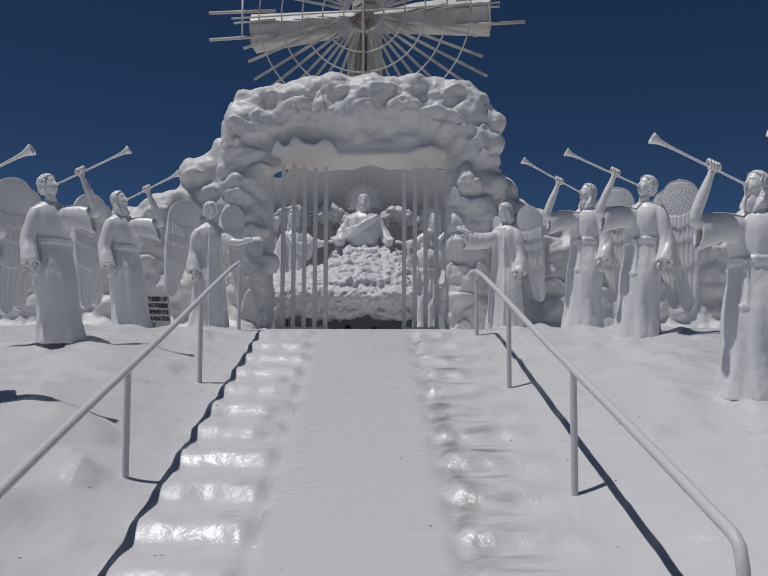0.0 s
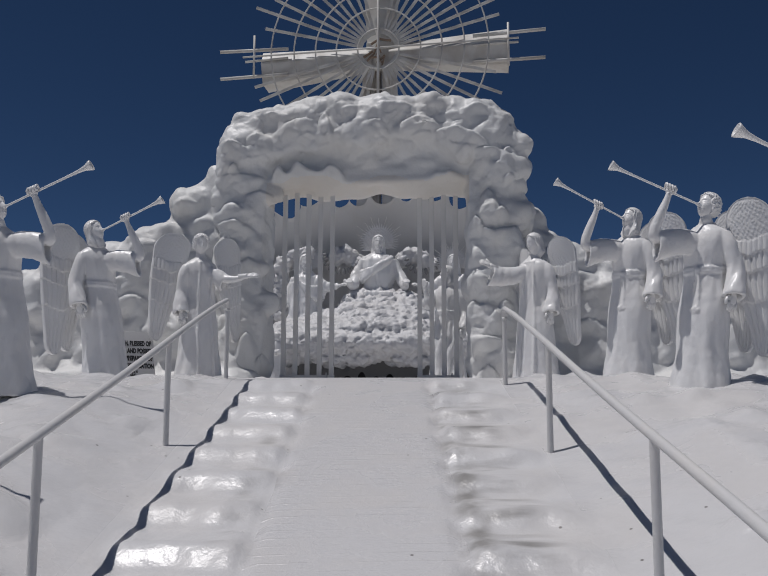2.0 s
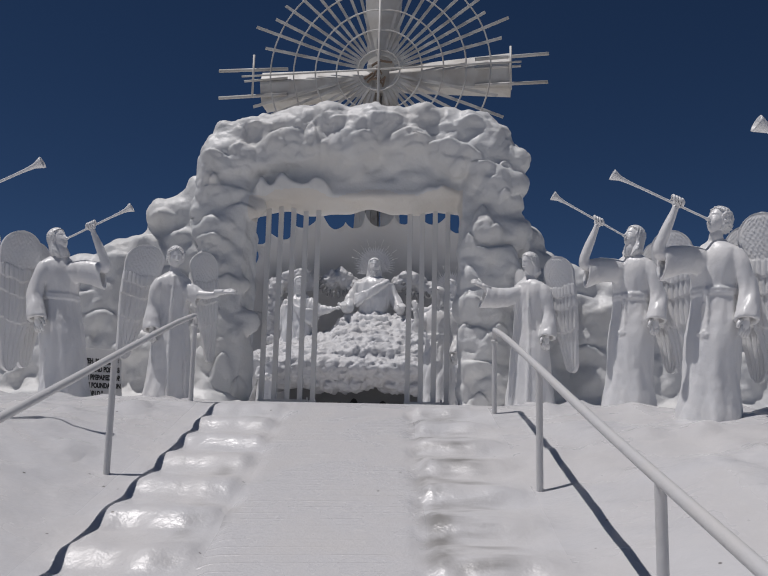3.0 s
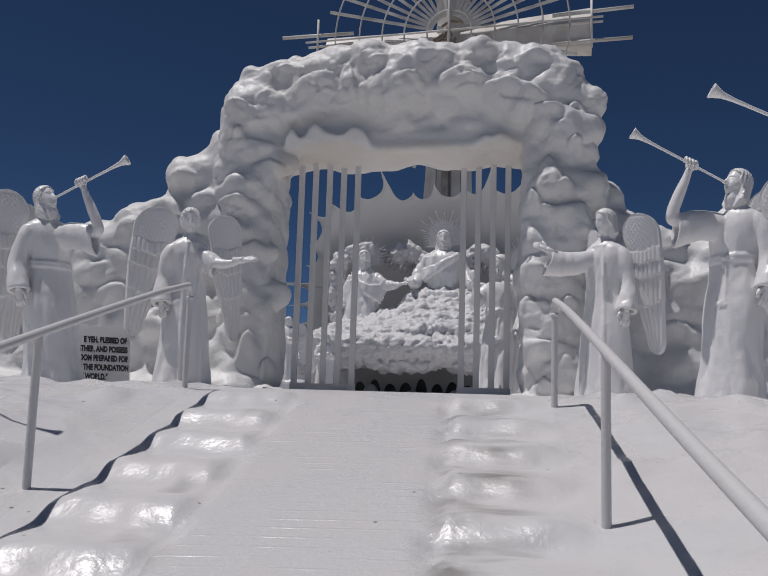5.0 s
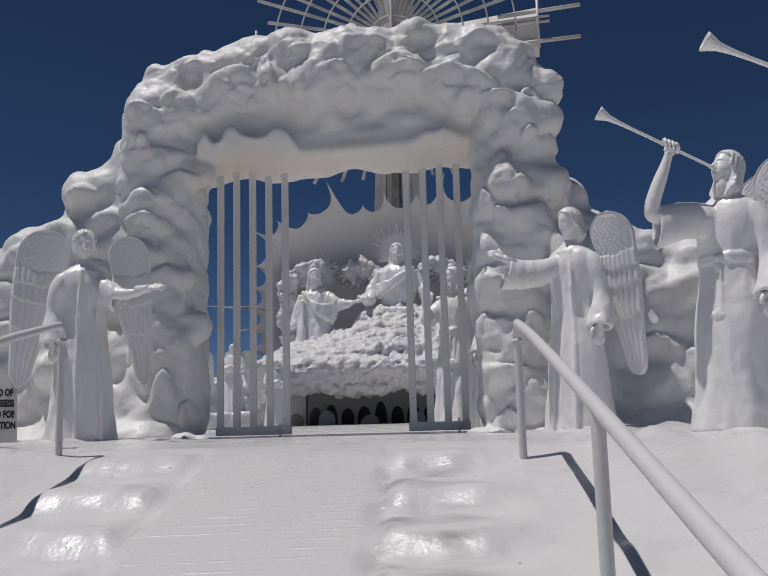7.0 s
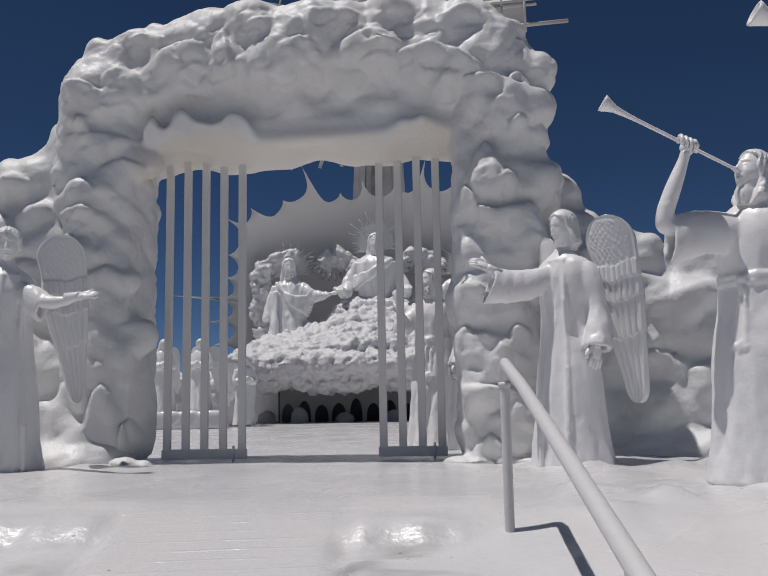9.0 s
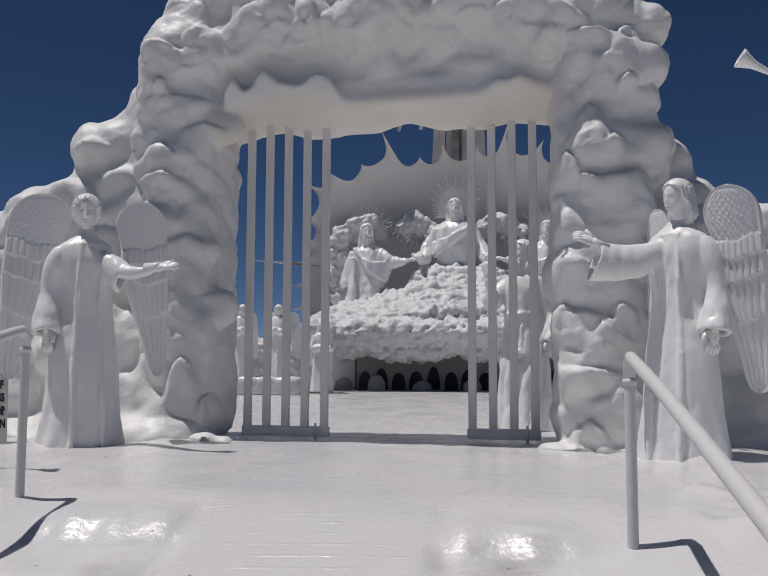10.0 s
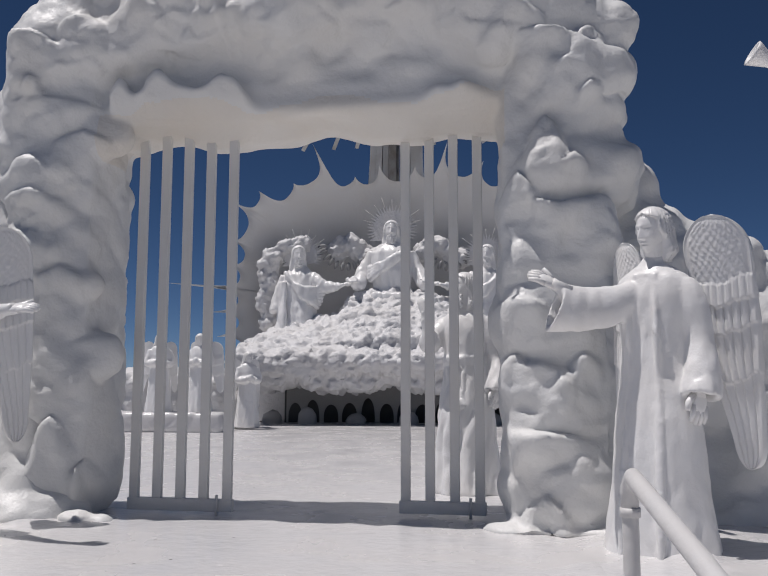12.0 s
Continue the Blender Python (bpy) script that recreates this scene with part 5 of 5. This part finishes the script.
def petal_row(n, centre, radius, a0, a1):
    row = thing("feather_row", "row of scale-like plaster petals in a shaded tone under a cloud", "ornament")
    for k in range(n):
        a = radians(a0 + (a1 - a0) * k / (n - 1))
        bm = bmesh.new()
        ball(bm, (centre[0] + radius * math.cos(a), centre[1], centre[2] + radius * math.sin(a)), (0.07, 0.05, 0.15), Matrix.Rotation(math.pi / 2 - a, 4, "Y"), 2)
        # petal colour includes the shade below the cloud
        part("petal", bm, M_FRINGE, row)


petal_row(11, (-1.55, 18.95, 5.5), 0.8, 190, 330)
petal_row(9, (1.6, 18.95, 5.4), 0.7, 200, 330)


def mourner(mirror=False):
    """Standing hooded robed figure with folded arms."""
    bm = bmesh.new()
    loft(bm, [ring(0, 0, z, rx, ry, f, 9, z) for z, rx, ry, f in ((0, 0.3, 0.26, 0.07), (0.5, 0.25, 0.21, 0.07), (1.0, 0.21, 0.18, 0.05), (1.3, 0.23, 0.17, 0.02), (1.45, 0.2, 0.13, 0), (1.52, 0.09, 0.09, 0))])
    for s in (-1, 1):
        tube(bm, curve_pts([(s * 0.19, 0, 1.4), (s * 0.27, -0.04, 1.12), (s * 0.08, -0.22, 1.12)], 10), 0.075, 12)
    ball(bm, (0, -0.24, 1.16), (0.06, 0.05, 0.09), None, 2)
    fine = bmesh.new()
    head(bm, (0, -0.02, 1.63), 20, 12, 1.1, fine=fine)
    wing(fine, 1, (0.1, 0.18, 1.4), 0.3, 1.62, 0.45, n_u=18, n_v=60)
    wing(fine, -1, (0.1, 0.18, 1.4), 0.3, 1.62, 0.45, n_u=18, n_v=60)
    return finish(bm, 0.022, 2, mirror, fine)


m_mo = mesh_of(mourner(), "robed_statue")
for x, y, z, yaw in ((-5.15, 11.9, 0.42, 20), (-4.25, 12.0, 0.42, -10), (-3.35, 13.0, 0.05, 30)):
    st = part("robed_statue", m_mo, M_STATUE)
    tagged(st, "small white robed statue with folded arms", "statue", group="robed statues")
    st.matrix_basis = pose(x, y, z, 0, 0, yaw)
plinth = bmesh.new()
box(plinth, (-4.9, 12.0, 0.2), (2.6, 1.0, 0.46), bevel=0.09)
plinth = sculpt(plinth, 0.05, 4)
pillows(plinth, 0.5, 0.05, 9)
tagged(part("plinth", plinth, M_FLOOR), "low rounded white plinth under the robed statues", "plinth")
back = [((-10 + 0.35 * i, 13.9 + 0.2 * math.sin(i), 0.25 + 0.4 * j), (0.45, 0.5, 0.4)) for i in range(19) for j in range(3)]
tagged(part("cloud_bank", rough_cloud(back, 41, 0.09, 0.5, 0.22), M_STAGE), "low rough white plaster cloud bank", "cloud")


def gatekeeper():
    """Bearded robed figure turned to the gate with one hand raised."""
    bm = bmesh.new()
    robe(bm, True, (0.36, 0.3), 4.0, 0.1)
    tube(bm, curve_pts([(-0.18, 0, 1.68), (-0.32, -0.1, 1.5), (-0.3, -0.25, 1.5), (-0.33, -0.3, 1.7)], 12), [0.09, 0.1, 0.11, 0.11, 0.11, 0.11, 0.11, 0.1, 0.09, 0.07, 0.05, 0.045, 0.04], 14)
    hand(bm, (-0.33, -0.3, 1.74), (-0.2, -0.1, 1), (-0.3, -1, 0), 1.1)
    fine = bmesh.new()
    arm_down(bm, 1, 0.0, fine)
    head(bm, (0, -0.05, 2.02), -38, -4, 0.7, beard=True, fine=fine)
    return finish(bm, 0.014, 2, fine=fine, drape=0.03)


keeper = part("gatekeeper_statue", gatekeeper(), M_STATUE)
tagged(keeper, "white robed bearded statue with a raised hand behind the gate", "statue")
keeper.matrix_basis = pose(1.32, 1.3, 0, 0, 0, -20)


# ---- the great cross with rings and rays ----
cross = thing("monumental_cross", "huge weathered white cross with steel rings and radiating slats", "monument", pose(-0.1, 23.0, 15.22, 0, 0, -7))


def beam(pts, half, name, deep=0.55):
    """A hollow boxed beam that widens to its end; pts run from the hub outwards."""
    (x0, z0), (x1, z1) = pts
    d = Vector((x1 - x0, 0, z1 - z0)).normalized()
    n = Vector((-d.z, 0, d.x))
    bm = bmesh.new()
    rings = []
    for f in (0.0, 0.33, 0.66, 1.0):
        c = Vector((x0 + (x1 - x0) * f, 0, z0 + (z1 - z0) * f))
        h = half[0] + (half[1] - half[0]) * f
        dd = deep * (0.8 + 0.35 * f)
        rr = []
        up = n if n.z >= 0 else -n
        for a, b in ((1.0, 0.9), (1.0, -0.15), (0.2, -0.96), (0.1, -1.0), (-0.9, -0.8), (-1.0, -0.7), (-1.0, 0.9)):
            rr.append(c + up * h * a + Vector((0, dd * b, 0)))
        rings.append(rr)
    loft(bm, rings)
    bmesh.ops.recalc_face_normals(bm, faces=bm.faces)
    return part(name, bm, M_STEEL, cross, smooth=False)


beam(((-0.4, -0.05), (-5.45, -0.42)), (0.5, 0.84), "arm")
beam(((0.4, 0.0), (5.75, 0.08)), (0.52, 0.9), "arm")
beam(((0, 0.3), (0, 6.5)), (0.62, 0.95), "head_beam")
for x, w, deep in ((-0.84, 0.2, 0.1), (-0.63, 0.19, 0.16), (-0.43, 0.18, 0.08), (-0.18, 0.24, 0.3), (0.2, 0.34, 0.1), (0.56, 0.34, 0.16)):
    # upright panels of the shaft, spreading towards its foot
    bm = bmesh.new()
    loft(bm, [[(x * k - w / 2 * k, 0.3 - deep, z), (x * k + w / 2 * k, 0.3 - deep, z), (x * k + w / 2 * k, 0.5 + deep, z), (x * k - w / 2 * k, 0.5 + deep, z)] for z, k in ((-15.3, 1.75), (-6.0, 1.15), (-0.3, 0.9))])
    bmesh.ops.recalc_face_normals(bm, faces=bm.faces)
    part("shaft_panel", bm, M_STEEL if x != -0.18 else M_POST, cross, smooth=False)
for r in (0.93, 1.9, 2.85, 3.84, 4.9):
    bm = bmesh.new()
    n = 72
    pts = [Vector((r * math.cos(2 * math.pi * k / n), -0.95, r * math.sin(2 * math.pi * k / n))) for k in range(n + 1)]
    tube(bm, pts, 0.035, 8)
    part("ring", bm, M_STEEL, cross)
rr = random.Random(6)
for q in range(4):
    for k in range(9):
        a = 90 * q + 14 + 62 * k / 8 + (rr.uniform(-1, 1))
        r1 = 5.55 + 0.35 * math.sin(k * 1.9 + q) + 0.25 * (k % 2)
        if q > 1:
            r1 = min(r1 + 2.2 * (k if q == 2 else 8 - k) / 8, 5.75 / abs(math.sin(radians(a))))
        bm = bmesh.new()
        box(bm, ((0.75 + r1) / 2, 0, 0), (r1 - 0.75, 0.05, 0.13), bevel=0.01)
        ob = part("ray", bm, M_STEEL, cross, smooth=False)
        ob.matrix_basis = pose(0, -0.78 + 0.02 * (k % 2), 0, 0, -a, 0)
for s in (-1, 1):
    for z0, z1, ln, th in ((0.45, 0.55, 7.4, 0.1), (-0.75, -0.75, 7.35, 0.1), (0.02, 0.02, 6.2, 0.05)):
        bm = bmesh.new()
        tube(bm, [(s * 4.2, -0.6, z0 + (0.06 if s > 0 else -0.1)), (s * ln, -0.6, z1 + (0.12 if s > 0 else -0.2))], th / 2 + 0.03, 8)
        part("rod", bm, M_STEEL, cross)
    bm = bmesh.new()
    tube(bm, [(s * 5.75, -0.75, -1.0), (s * 5.75, -0.75, 1.0)], 0.05, 8)
    part("rod", bm, M_STEEL, cross)
bm = bmesh.new()
tube(bm, [(-6.2, -1.0, -0.12), (6.2, -1.0, 0.16)], 0.045, 8)
part("rod", bm, M_STEEL, cross)
bm = bmesh.new()
tube(bm, [(0, -1.0, -5.6), (0, -1.0, 5.6)], 0.06, 8)
part("rod", bm, M_STEEL, cross)
bm = bmesh.new()
for k in range(10):
    box(bm, (rr.uniform(-0.5, 0.5), -0.75, rr.uniform(-0.5, 0.5)), (0.5, 0.12, 0.06), Matrix.Rotation(rr.uniform(0, 6.3), 4, "Y"))
part("hub", bm, M_RUST, cross, "rusty hub brackets", smooth=False)
bm = bmesh.new()
box(bm, (0, 0.1, 0), (1.3, 0.7, 1.3), bevel=0.06)
part("hub_box", bm, M_STEEL, cross, smooth=False)
